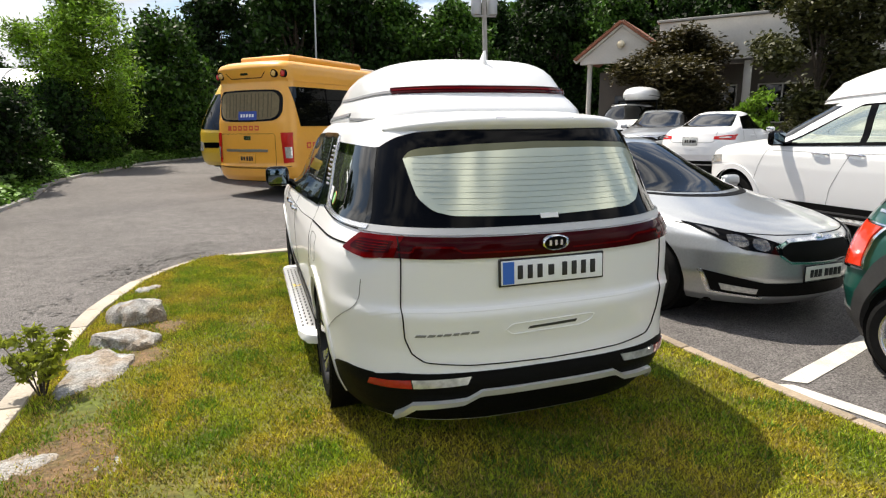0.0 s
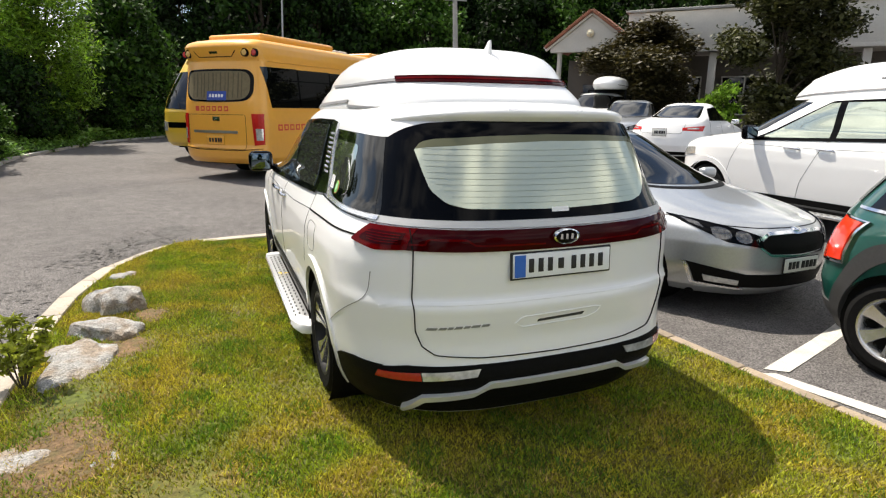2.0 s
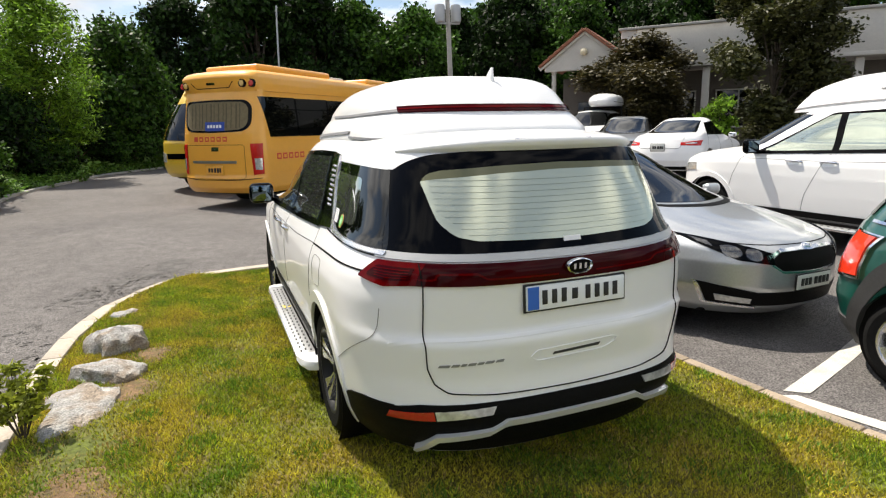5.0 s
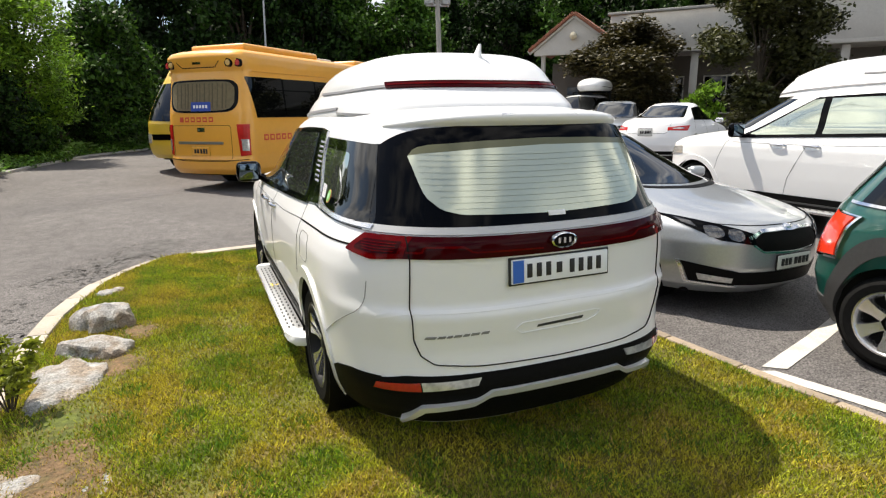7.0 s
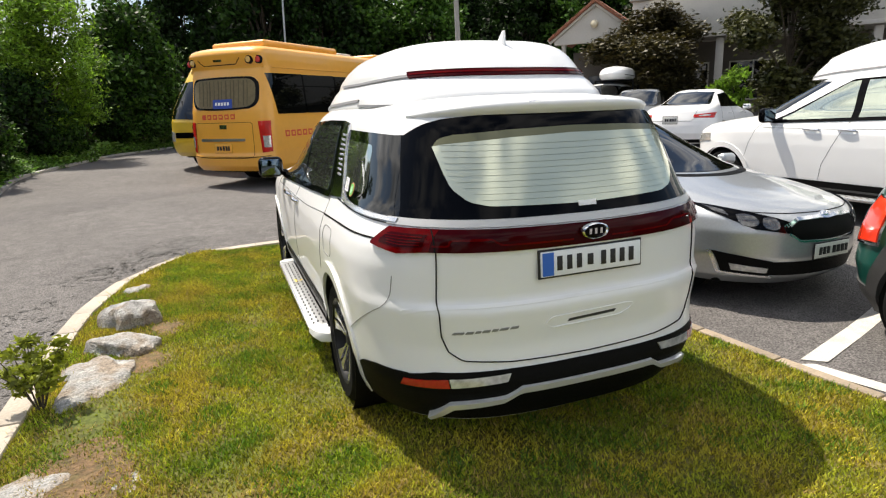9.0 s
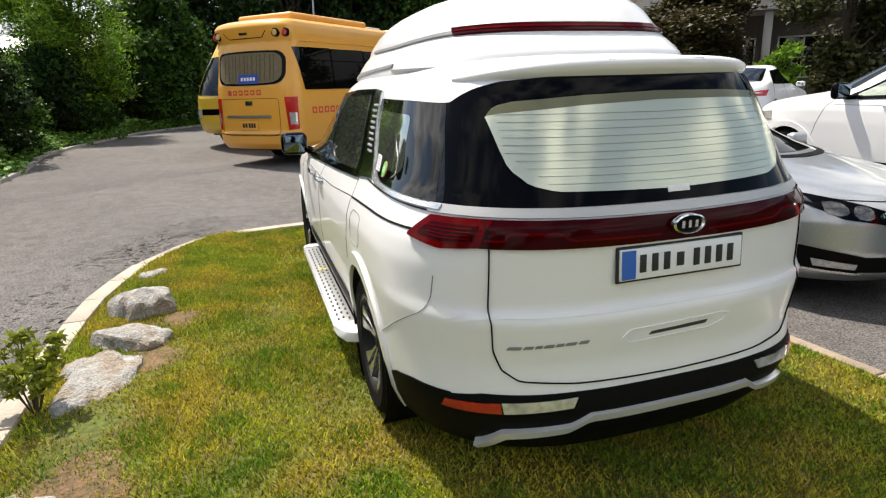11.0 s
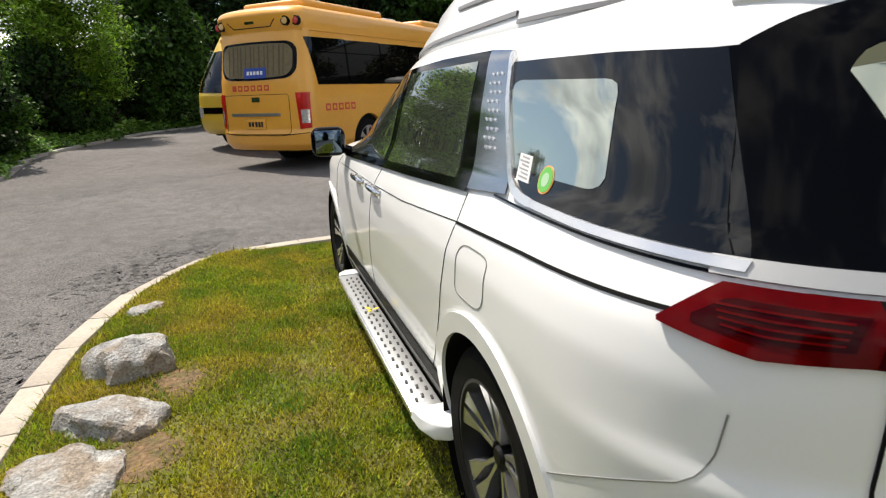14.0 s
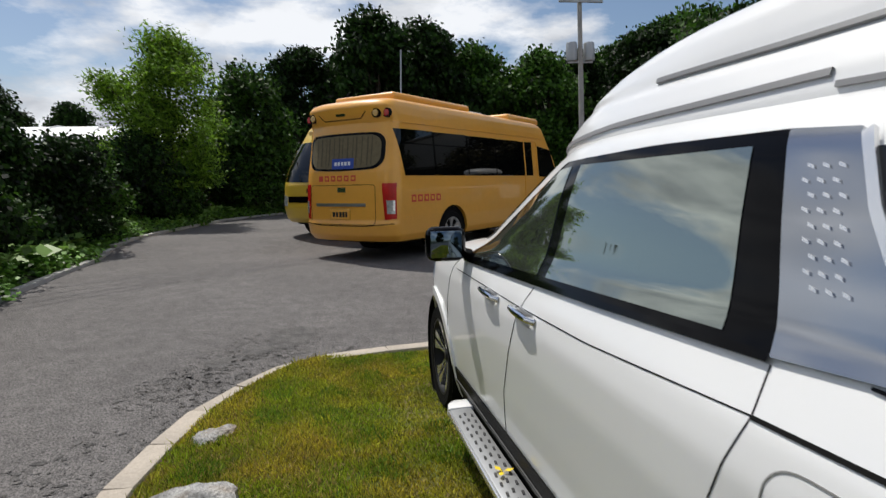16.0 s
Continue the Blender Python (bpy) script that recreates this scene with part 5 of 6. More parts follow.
    both("window_rail", lambda f: strip_bm(S.left, [(.36, 1.95), (4.4, 1.96)], 0.02, 0.012, 0.008, 20, f), GLOSS, bus)
    both("door_frame", lambda f: strip_bm(S.left, [(4.62, .50), (4.62, 2.24), (5.25, 2.24), (5.25, .50)], 0.05, 0.014, 0.02, 40, f), paint, bus)
    both("front_window", lambda f: sheet_bm(S.left, [(5.30, 1.40), (6.30, 1.36)], [(5.30, 2.12), (6.0, 2.05)], 0.008, 12, 6, 0.02, f), GLASS, bus)
    both("drip_rail", lambda f: strip_bm(S.left, [(.15, 2.30), (5.6, 2.32)], 0.035, 0.016, 0.02, 40, f), paint, bus)
    both("side_rib", lambda f: strip_bm(S.left, [(.15, .72), (1.2, .72)], 0.02, 0.008, 0.01, 12, f), paint, bus)
    for k in range(5):
        both("letter_bar", lambda f, k=k: sheet_bm(S.left, [(.55 + .17 * k, .98), (.67 + .17 * k, .98)], [(.55 + .17 * k, 1.10), (.67 + .17 * k, 1.10)], 0.004, 3, 2, 0.004, f), LETTERRED, bus)
        both("letter_gap", lambda f, k=k: sheet_bm(S.left, [(.578 + .17 * k, 1.01), (.642 + .17 * k, 1.01)], [(.578 + .17 * k, 1.07), (.642 + .17 * k, 1.07)], 0.0055, 3, 2, 0.003, f), paint, bus)
    # front
    part("windscreen", sheet_bm(S.nose, [(-.88, 1.28), (0, 1.25), (.88, 1.28)], [(-.82, 2.18), (0, 2.22), (.82, 2.18)], 0.008, 30, 8, 0.02), GLASS, bus, "large dark windscreen")
    part("front_band", sheet_bm(S.nose, [(-.70, .80), (.70, .80)], [(-.72, .94), (.72, .94)], 0.01, 30, 3, 0.02), GLOSS, bus)
    both("headlamp", lambda f: sheet_bm(S.nose, [(-.96, .72), (-.74, .72)], [(-.97, .98), (-.74, .94)], 0.012, 12, 5, 0.02, f), CLEAR, bus, "clear headlamp")
    part("front_badge", sheet_bm(S.nose, [(-.12, 1.02), (.12, 1.02)], [(-.12, 1.12), (.12, 1.12)], 0.012, 8, 3, 0.01), CHROME, bus)
    for s in (-1, 1):
        lamp = part("warning_lamp", lathe_bm([(0, 0.03), (0.05, 0.028), (0.066, 0.0), (0.066, -0.06)], 24, "y"), AMBER, bus)
        lamp.matrix_basis = Matrix.Translation((s * .6, S.end_y(.6, 2.42, True), 2.42))
        part("wiper", tube_bm([S.nose(s * .3, 1.27, .02), S.nose(s * .62, 1.72, .02)], 0.010, 6), PLASTIC, bus)
    return bus


# the curtain's colour, darkened for the shade in its folds
FOLDSHADE = material("curtain fold", (0.10, 0.08, 0.042), 0.8)
bus_h = radians(45)
rear_right = Vector((-0.60, 10.35, 0))
bus_pos = rear_right - Vector((math.cos(bus_h), -math.sin(bus_h), 0)) * 1.05
build_bus("minibus", Matrix.Translation((bus_pos.x, bus_pos.y, 0.13)) @ Matrix.Rotation(-bus_h, 4, "Z") @ Matrix.Diagonal((1.065, 1.17, 1.065, 1)), "yellow school minibus with curtained rear window on the drive", YELLOW, "minibuses")
build_bus("minibus", pose(2.40, 19.3, 0.32, 0, 0, 141), "greenish yellow minibus parked nose out behind another", LIME, "minibuses")


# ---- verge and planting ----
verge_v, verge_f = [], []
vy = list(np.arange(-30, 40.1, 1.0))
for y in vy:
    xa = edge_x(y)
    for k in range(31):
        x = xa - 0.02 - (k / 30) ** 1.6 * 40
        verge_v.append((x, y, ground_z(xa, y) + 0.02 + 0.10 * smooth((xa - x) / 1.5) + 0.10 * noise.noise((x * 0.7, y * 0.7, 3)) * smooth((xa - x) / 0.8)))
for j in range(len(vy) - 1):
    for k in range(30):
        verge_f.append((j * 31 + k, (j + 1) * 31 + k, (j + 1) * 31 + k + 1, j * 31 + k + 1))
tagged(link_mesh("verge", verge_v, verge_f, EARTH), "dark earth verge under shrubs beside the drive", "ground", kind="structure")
edging = thing("kerb", None, "low weathered edging along the drive's verge", "kerb", kind="structure")
for a, b in zip(lerp_line(EDGE[2:9], 34), lerp_line(EDGE[2:9], 34)[1:]):
    c, d = (a + b) / 2, b - a
    ob = part("kerb_stone", box_bm(math.hypot(*d) - 0.01, 0.12, 0.26, (0, 0, 0), 0.015), CONCRETE, edging)
    ob.matrix_basis = Matrix.Translation((c[0] - 0.05, c[1], ground_z(c[0], c[1]) - 0.06)) @ Matrix.Rotation(math.atan2(d[1], d[0]), 4, "Z")


def leaf_cloud(rng, blobs, count, size, flat=0.0, aspect=0.55):
    """Leaves as small pointed quads scattered through ellipsoids; returns vertices and faces."""
    blobs = np.array(blobs, float)
    vol = np.prod(blobs[:, 3:6], 1) ** (2 / 3)
    pick = rng.choice(len(blobs), count, p=vol / vol.sum())
    d = rng.normal(size=(count, 3))
    d /= np.linalg.norm(d, axis=1)[:, None]
    rad = rng.random(count) ** 0.38
    rough = 1 + 0.22 * rng.normal(size=count)
    c = blobs[pick, :3] + d * blobs[pick, 3:6] * (rad * rough)[:, None]
    u = rng.normal(size=(count, 3))
    u[:, 2] *= 1 - flat
    u /= np.linalg.norm(u, axis=1)[:, None]
    v = np.cross(u, rng.normal(size=(count, 3)) * (1, 1, 1 - flat) + (0, 0, 3 * flat))
    v /= np.linalg.norm(v, axis=1)[:, None] + 1e-9
    s = size * (0.6 + 0.8 * rng.random(count))[:, None]
    verts = np.stack([c - u * s, c + v * s * aspect, c + u * s, c - v * s * aspect], 1).reshape(-1, 3)
    return verts


def quads_object(name, verts, mat, parent=None, per=4):
    me = bpy.data.meshes.new(name)
    n = len(verts) // per
    me.vertices.add(len(verts))
    me.vertices.foreach_set("co", np.asarray(verts, np.float32).ravel())
    me.loops.add(len(verts))
    me.loops.foreach_set("vertex_index", np.arange(len(verts), dtype=np.int32))
    me.polygons.add(n)
    me.polygons.foreach_set("loop_start", np.arange(0, len(verts), per, dtype=np.int32))
    me.update(calc_edges=True)
    me.materials.append(mat)
    ob = new(name, me)
    ob.parent = parent
    return ob


def build_tree(name, seed, height, crown_low, radius, leaves, size, mat, label, m, blob_n=16, trunk_r=0.14, shape=1.0, group="", droop=0.0, lump=1.0, aspect=0.55):
    """A tapered trunk, limbs that reach into the crown and a crown of single leaves."""
    rng = np.random.default_rng(seed)
    tree = thing(name, m, label, "tree" if height > 2.6 else "shrub", group)
    blobs = []
    for k in range(blob_n):
        f = (k + 0.5) / blob_n
        z = crown_low + (height - crown_low) * f
        wide = radius * (math.sin(math.pi * min(1, 0.18 + 0.80 * f)) ** shape)
        a = rng.random() * 6.283
        rr = wide * (0.25 + 0.6 * rng.random())
        b = radius * lump * (0.28 + 0.22 * rng.random())
        blobs.append((rr * math.cos(a), rr * math.sin(a), z, b, b, b * (0.62 + 0.2 * rng.random())))
    top = (0.06 * radius, 0.04 * radius, crown_low + (height - crown_low) * 0.8)
    pts = [(0, 0, -0.3), (0.03 * radius, 0.0, crown_low * 0.5), (0.08 * radius, 0.05 * radius, crown_low + (height - crown_low) * 0.4), top]
    part("trunk", tube_bm(pts, [trunk_r * 1.25, trunk_r, trunk_r * 0.7, trunk_r * 0.2], 10), BARK, tree)
    for b in blobs[::2]:
        st = Vector((0.05 * radius, 0.03 * radius, crown_low * 0.7 + (b[2] - crown_low) * 0.45))
        mid = st.lerp(Vector(b[:3]), 0.5) + Vector((0, 0, 0.08 * radius))
        part("limb", tube_bm([st, mid, b[:3]], [trunk_r * 0.42, trunk_r * 0.28, trunk_r * 0.08], 6), BARK, tree)
    quads_object("crown", leaf_cloud(rng, blobs, leaves, size, droop, aspect), mat, tree)
    return tree


# the row of shrubs beside the drive
shrub_a = build_tree("shrub", 11, 2.1, 0.25, 1.15, 9500, 0.055, LEAFDARK, "dense dark green shrub in the verge", pose(-7.3, 8.2, 0.1), 14, 0.04, 0.6, "verge shrubs")
shrub_b = build_tree("shrub", 12, 1.7, 0.2, 1.05, 8500, 0.05, LEAF, "leafy green shrub in the verge", pose(-7.2, 10.4, 0.1), 14, 0.04, 0.6, "verge shrubs")
shrub_c = build_tree("shrub", 13, 2.4, 0.3, 1.0, 8500, 0.06, LEAFDARK, "tall dark shrub in the verge", pose(-7.5, 12.4, 0.15), 14, 0.05, 0.6, "verge shrubs")
rng = np.random.default_rng(5)
for k, y in enumerate(np.arange(1.0, 27.5, 1.45)):
    if 7.5 < y < 13 and k % 2:
        continue
    src = (shrub_a, shrub_b, shrub_c)[k % 3]
    x = edge_x(y) - 0.85 - 0.6 * rng.random() - (0.6 if k % 3 == 2 else 0)
    copy_thing(src, pose(x, y, ground_z(edge_x(y), y) + 0.03, 0, 0, 360 * rng.random()) @ Matrix.Scale(0.95 + 0.38 * rng.random(), 4))
for k, y in enumerate(np.arange(2.0, 30, 1.5)):
    src = (shrub_c, shrub_a)[k % 2]
    copy_thing(src, pose(edge_x(y) - 3.1 - rng.random(), y, ground_z(edge_x(y), y) + 0.05, 0, 0, 360 * rng.random()) @ Matrix.Scale(0.95 + 0.24 * rng.random(), 4))
low = []
for k in range(420):
    y = 3 + 24 * rng.random()
    back = rng.random()
    x = edge_x(y) - 0.12 - 1.15 * back
    r = 0.18 + 0.14 * rng.random()
    low.append((x, y, ground_z(x, y) + 0.08 + 0.34 * back * rng.random(), r, r, 0.8 * r))
tagged(quads_object("ground_cover", leaf_cloud(rng, low, 62000, 0.045, 0.55, 0.7), LEAFLOW), "bright broad leaved ground cover along the drive", "plants", kind="stuff")
big = []
for k in range(40):
    y = 9 + 17 * rng.random()
    x = edge_x(y) - 0.5 - 0.6 * rng.random()
    big.append((x, y, ground_z(x, y) + 0.38, 0.28, 0.28, 0.12))
tagged(quads_object("butterbur", leaf_cloud(rng, big, 420, 0.15, 0.85, 0.9), LEAFBROAD), "large pale round leaves standing over the ground cover", "plants", kind="stuff")

# trees near the drive
build_tree("tree", 21, 5.8, 1.5, 2.6, 34000, 0.075, LEAFLIGHT, "feathery light green tree behind the verge shrubs", pose(-6.3, 20.0, 0.15), 46, 0.10, 0.7, "", 0.3, 0.62, 0.3)
build_tree("tree", 22, 5.5, 0.8, 2.2, 22000, 0.095, LEAF, "broad green tree with glossy leaves behind the minibuses", pose(-4.4, 25.6, 0.2), 22, 0.14, 0.6)
build_tree("tree", 23, 4.3, 0.6, 2.2, 16000, 0.09, LEAFDARK, "dark green tree in the verge", pose(-13.0, 18.5, 0.15), 20, 0.12, 0.6)
# shade trees in front of the hall
build_tree("maple", 31, 4.75, 1.2, 2.2, 30000, 0.08, LEAFRED, "bronze leaved maple in front of the hall", pose(14.3, 16.8, 0.5) @ Matrix.Diagonal((1.12, 1.12, 0.93, 1)), 30, 0.09, 0.7, "", 0.6, 0.8)
build_tree("maple", 32, 6.6, 0.8, 2.0, 36000, 0.08, LEAFRED2, "tall maple with green and bronze leaves", pose(15.6, 11.9, 0.5), 34, 0.10, 0.5, "", 0.5, 0.8)
build_tree("shrub", 33, 1.9, 0.15, 0.75, 2600, 0.07, LEAFLIGHT, "light green shrub under the maple", pose(13.4, 11.9, 0.5), 10, 0.03, 0.6)
build_tree("tree", 34, 4.2, 1.2, 1.2, 5000, 0.075, LEAFDARK, "dark conifer like tree by the hall", pose(18.0, 8.4, 0.55), 14, 0.08, 0.6)

# woods behind
wood_a = build_tree("tree", 41, 9.8, 1.4, 3.5, 30000, 0.15, LEAFDARK, "tall dark broadleaf tree at the edge of the woods", pose(1.5, 33.0, 0.2), 44, 0.20, 0.55, "woodland trees", 0.0, 0.8)
wood_b = build_tree("tree", 42, 9.0, 1.2, 3.2, 30000, 0.14, LEAF, "tall green broadleaf tree at the edge of the woods", pose(8.0, 35.0, 0.3), 44, 0.18, 0.55, "woodland trees", 0.0, 0.8)
wood_c = build_tree("tree", 43, 10.4, 1.0, 3.0, 30000, 0.15, LEAFDARK, "tall dark narrow tree at the edge of the woods", pose(-2.6, 35.0, 0.2) @ Matrix.Scale(0.84, 4), 44, 0.20, 0.7, "woodland trees", 0.0, 0.8)
spots = [(4.8, 34.6, 1.0), (11.6, 33.5, 0.95), (14.5, 36, 1.05), (17.6, 32.5, 0.95), (20.5, 30.5, 1.0), (23.5, 28, 1.0), (26, 24, 1.05), (28.5, 20, 1.05), (30, 15, 1.05), (31, 10, 1.0), (6.5, 39, 1.1), (0, 40, 1.05), (-6.5, 36.5, 0.66), (-10.5, 38, 0.70), (-15, 37, 0.68), (-19, 35.5, 0.70), (-24, 32, 0.72), (19, 38, 1.15), (25, 33, 1.15), (30, 27, 1.15), (-28, 26, 0.75), (-15, 24.5, 0.38), (-18, 19, 0.38), (-17, 12, 0.34), (-15, 6, 0.30)]
for k, (x, y, sc) in enumerate(spots):
    copy_thing((wood_a, wood_b, wood_c)[k % 3], pose(x, y, 0.2, 0, 0, 360 * rng.random()) @ Matrix.Scale(sc, 4))
# trees behind the camera's side of the lawn, seen in the panes only
for k, (x, y, sc) in enumerate([(-20, 0, 0.75), (-19, -8, 0.8), (-14, -16, 0.85), (-6, -21, 0.8), (4, -22, 0.8)]):
    copy_thing((wood_b, wood_a)[k % 2], pose(x, y, -0.2, 0, 0, 70 * k) @ Matrix.Scale(sc, 4))


def hill_z(x, y):
    d = math.hypot(x - 105, y - 150)
    e = math.hypot(x + 40, y - 190)
    return -3 + 46 * math.exp(-(d / 62) ** 2) + 20 * math.exp(-(e / 70) ** 2) + 3.0 * noise.noise((x * 0.03, y * 0.03, 1))


hill_x, hill_y = list(np.arange(-160, 260, 7.0)), list(np.arange(60, 300, 7.0))
tagged(grid_mesh("hillside", hill_x, hill_y, hill_z, EARTH), "wooded hill behind the car park", "hill", kind="structure")
canopy = []
for k in range(9000):
    x, y = -140 + 380 * rng.random(), 62 + 150 * rng.random()
    if hill_z(x, y) > 4:
        canopy.append((x, y, hill_z(x, y) + 1.5, 2.6, 2.6, 2.2))
tagged(quads_object("far_woods", leaf_cloud(rng, canopy, 70000, 0.75), LEAF), "dense green woods covering the hillside", "woods", kind="stuff")

# ---- the hall ----
HALL = Matrix.Translation((14.9, 18.1, 0.45)) @ Matrix.Rotation(math.atan2(-0.75, 0.66), 4, "Z")
hall = thing("hall", HALL, "single storey white stucco hall with a gabled porch", "building")
part("roof_band", box_bm(16.0, 3.0, 1.55, (7.6, 1.7, 4.32), 0.03), STUCCO, hall, "white stucco roof band")
part("roof_cap", box_bm(16.2, 3.2, 0.10, (7.6, 1.7, 5.14), 0.02), CONCRETE, hall)
part("soffit_trim", box_bm(16.0, 0.06, 0.14, (7.6, 0.17, 3.60), 0.01), STUCCO, hall)
# the eaves' shade is painted into this wall by its dark colour
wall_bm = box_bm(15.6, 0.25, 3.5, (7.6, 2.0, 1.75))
part("wall", wall_bm, SHADEWALL, hall, "wall under the deep eaves, their shade put into its colour")
for k in range(6):
    x = 1.6 + 2.5 * k
    win = part("window", box_bm(1.7, 0.06, 1.5, (x, 1.86, 1.9), 0.01), GLASS, hall, "dark window with white bars")
    for q in (-0.85, 0.0, 0.85):
        part("window_bar", box_bm(0.06, 0.05, 1.5, (x + q, 1.82, 1.9), 0.008), STUCCO, win)
    for q in (1.15, 1.9, 2.65):
        part("window_bar", box_bm(1.76, 0.05, 0.06, (x, 1.82, q), 0.008), STUCCO, win)
for x in (2.9, 7.9, 12.9):
    part("column", box_bm(0.28, 0.28, 3.5, (x, 0.5, 1.75), 0.02), STUCCO, hall)
# porch gable
gab = bmesh.new()
tri = [(-3.45, 3.62), (-0.05, 3.62), (-0.05, 3.80), (-1.75, 5.08), (-3.45, 3.80)]
fr = [gab.verts.new((x, -0.35, z)) for x, z in tri]
bk = [gab.verts.new((x, -0.10, z)) for x, z in tri]
gab.faces.new(fr)
gab.faces.new(bk[::-1])
for k in range(5):
    gab.faces.new((fr[k], fr[(k + 1) % 5], bk[(k + 1) % 5], bk[k]))
part("gable", gab, STUCCO, hall, "white porch gable", False)
for s in (-1, 1):
    slope = part("porch_roof", box_bm(2.35, 3.6, 0.10, (0, 0, 0), 0.02), ROOFTILE, hall, "brown tiled porch roof")
    ang = math.atan2(1.32, 1.78)
    slope.matrix_basis = Matrix.Translation((-1.75 + s * 0.95, 1.25, 4.50)) @ Matrix.Rotation(s * ang, 4, "Y")
    tile = None
    for i in range(7):
        for j in range(11):
            if tile is None:
                tile = part("roof_tile", box_bm(0.34, 0.31, 0.03, (0, 0, 0), 0.008, segs=1), ROOFTILE, slope)
                piece = tile
            else:
                piece = new("roof_tile", tile.data)
                piece.parent = slope
            piece.matrix_basis = Matrix.Translation((-1.0 + 0.333 * i, -1.63 + 0.326 * j, 0.068)) @ Matrix.Rotation(0.06 * s, 4, "Y")
    barge = part("barge_board", box_bm(2.4, 0.06, 0.20, (0, 0, 0), 0.01), STUCCO, hall)
    barge.matrix_basis = Matrix.Translation((-1.75 + s * 0.95, -0.42, 4.45)) @ Matrix.Rotation(s * ang, 4, "Y")
for x in (-3.1, -0.4):
    part("porch_column", lathe_bm([(0.13, 0), (0.13, 0.1), (0.105, 0.16), (0.10, 3.5), (0.13, 3.62)], 20, "z", (x, -0.1, 0)), STUCCO, hall, "white porch column")
# same darkened colour for the porch's shade
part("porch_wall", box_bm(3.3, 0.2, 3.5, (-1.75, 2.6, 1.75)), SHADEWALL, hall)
part("porch_door", box_bm(1.8, 0.08, 2.4, (-1.75, 2.46, 1.2), 0.01), GLASS, hall, "dark glazed porch door")
globe = part("globe_lamp", lathe_bm([(0.0, -0.16), (0.08, -0.14), (0.14, -0.07), (0.16, 0.0), (0.14, 0.07), (0.08, 0.14), (0.0, 0.16)], 20, "z", (-1.75, -0.50, 4.32)), LAMPBALL, hall, "opal globe lamp on the gable")

# ---- greenhouse, poles, cables ----
green = thing("greenhouse", pose(-14.8, 30.0, 0.45, 0, 0, -6), "white film greenhouse tunnel behind the shrubs", "greenhouse")
gh = bmesh.new()
arcs = []
for i in range(15):
    arcs.append([gh.verts.new((-8 + 16 * i / 14, 3.0 * math.cos(a), 1.0 + 2.9 * math.sin(a))) for a in np.linspace(0, math.pi, 18)])
for a, b in zip(arcs, arcs[1:]):
    for k in range(17):
        gh.faces.new((a[k], a[k + 1], b[k + 1], b[k]))
part("film", gh, FILM, green)
for i in range(9):
    part("rib", tube_bm([(-8 + 2 * i, 3.03 * math.cos(a), 1.0 + 2.93 * math.sin(a)) for a in np.linspace(0, math.pi, 18)], 0.03, 6), STEEL, green)
part("base_wall", box_bm(16, 5.9, 1.9, (0, 0, 0.1), 0.02), FILM, green)


def build_pole(x, y, z0, height, r, arms, lean):
    pole = thing("utility_pole", pose(x, y, z0, 0, lean), "grey concrete utility pole with cross arms and cables" if arms else "slim grey steel pole before the trees", "pole")
    part("shaft", lathe_bm([(r, -0.5), (r * 0.95, 0), (r * 0.62, height), (0.0, height)], 18, "z"), CONCRETE if arms else STEEL, pole)
    for z in arms:
        part("cross_arm", box_bm(2.1, 0.09, 0.10, (0, -r, z), 0.01), STEEL, pole)
        for q in (-0.95, -0.5, 0.5, 0.95):
            part("insulator", lathe_bm([(0.0, 0.0), (0.05, 0.02), (0.035, 0.08), (0.05, 0.12), (0.0, 0.2)], 10, "z", (q, -r, z + 0.04)), STUCCO, pole)
    if arms:
        for q in (-0.42, 0.42):
            part("transformer", lathe_bm([(0, 0), (0.24, 0.0), (0.25, 0.08), (0.25, 0.72), (0.22, 0.8), (0, 0.82)], 18, "z", (q, 0, height - 4.0)), STEEL, pole)
        part("bracket", box_bm(1.2, 0.1, 0.1, (0, 0, height - 4.05), 0.01), STEEL, pole)
    return pole


build_pole(10.3, 25.8, 0.3, 10.6, 0.15, (9.75, 9.15), -1.5)
build_pole(2.0, 27.7, 0.2, 7.4, 0.06, (), 1.5)
for k in range(4):
    a, b = Vector((10.3 - 0.95 + 0.6 * k, 25.6, 10.2 - 0.2 * k)), Vector((-14 + 1.6 * k, 12 + 1.5 * k, 14.5 - 0.3 * k))
    pts = [a.lerp(b, f) - Vector((0, 0, 3.2 * f * (1 - f))) for f in np.linspace(0, 1, 24)]
    tagged(part("overhead_cable", tube_bm(pts, 0.014, 6), CABLE), "thin black overhead cable running from the pole", "cable", "overhead cables")

# ---- rocks, soil, weeds on the lawn ----


def build_rock(seed, sx, sy, sz, m, label):
    bm = bmesh.new()
    bmesh.ops.create_icosphere(bm, subdivisions=4, radius=1.0)
    for v in bm.verts:
        p = v.co.copy()
        q = p * 1.3 + Vector((seed * 7.1, 0, 0))
        k = 1 + 0.30 * noise.noise(q) + 0.14 * noise.noise(q * 2.6) + 0.06 * noise.noise(q * 6) + 0.025 * noise.noise(q * 14)
        p = p * k
        top = 0.66 + 0.12 * noise.noise(q * 1.7)
        p.z = max(-0.5, top * math.tanh(p.z / top) if p.z > 0 else p.z)
        v.co = Vector((p.x * sx, p.y * sy, p.z * sz))
    rock = part("rock", bm, ROCK, None, "", True, 28)
    rock.matrix_basis = m
    return tagged(rock, label, "rock", "lawn edge rocks")


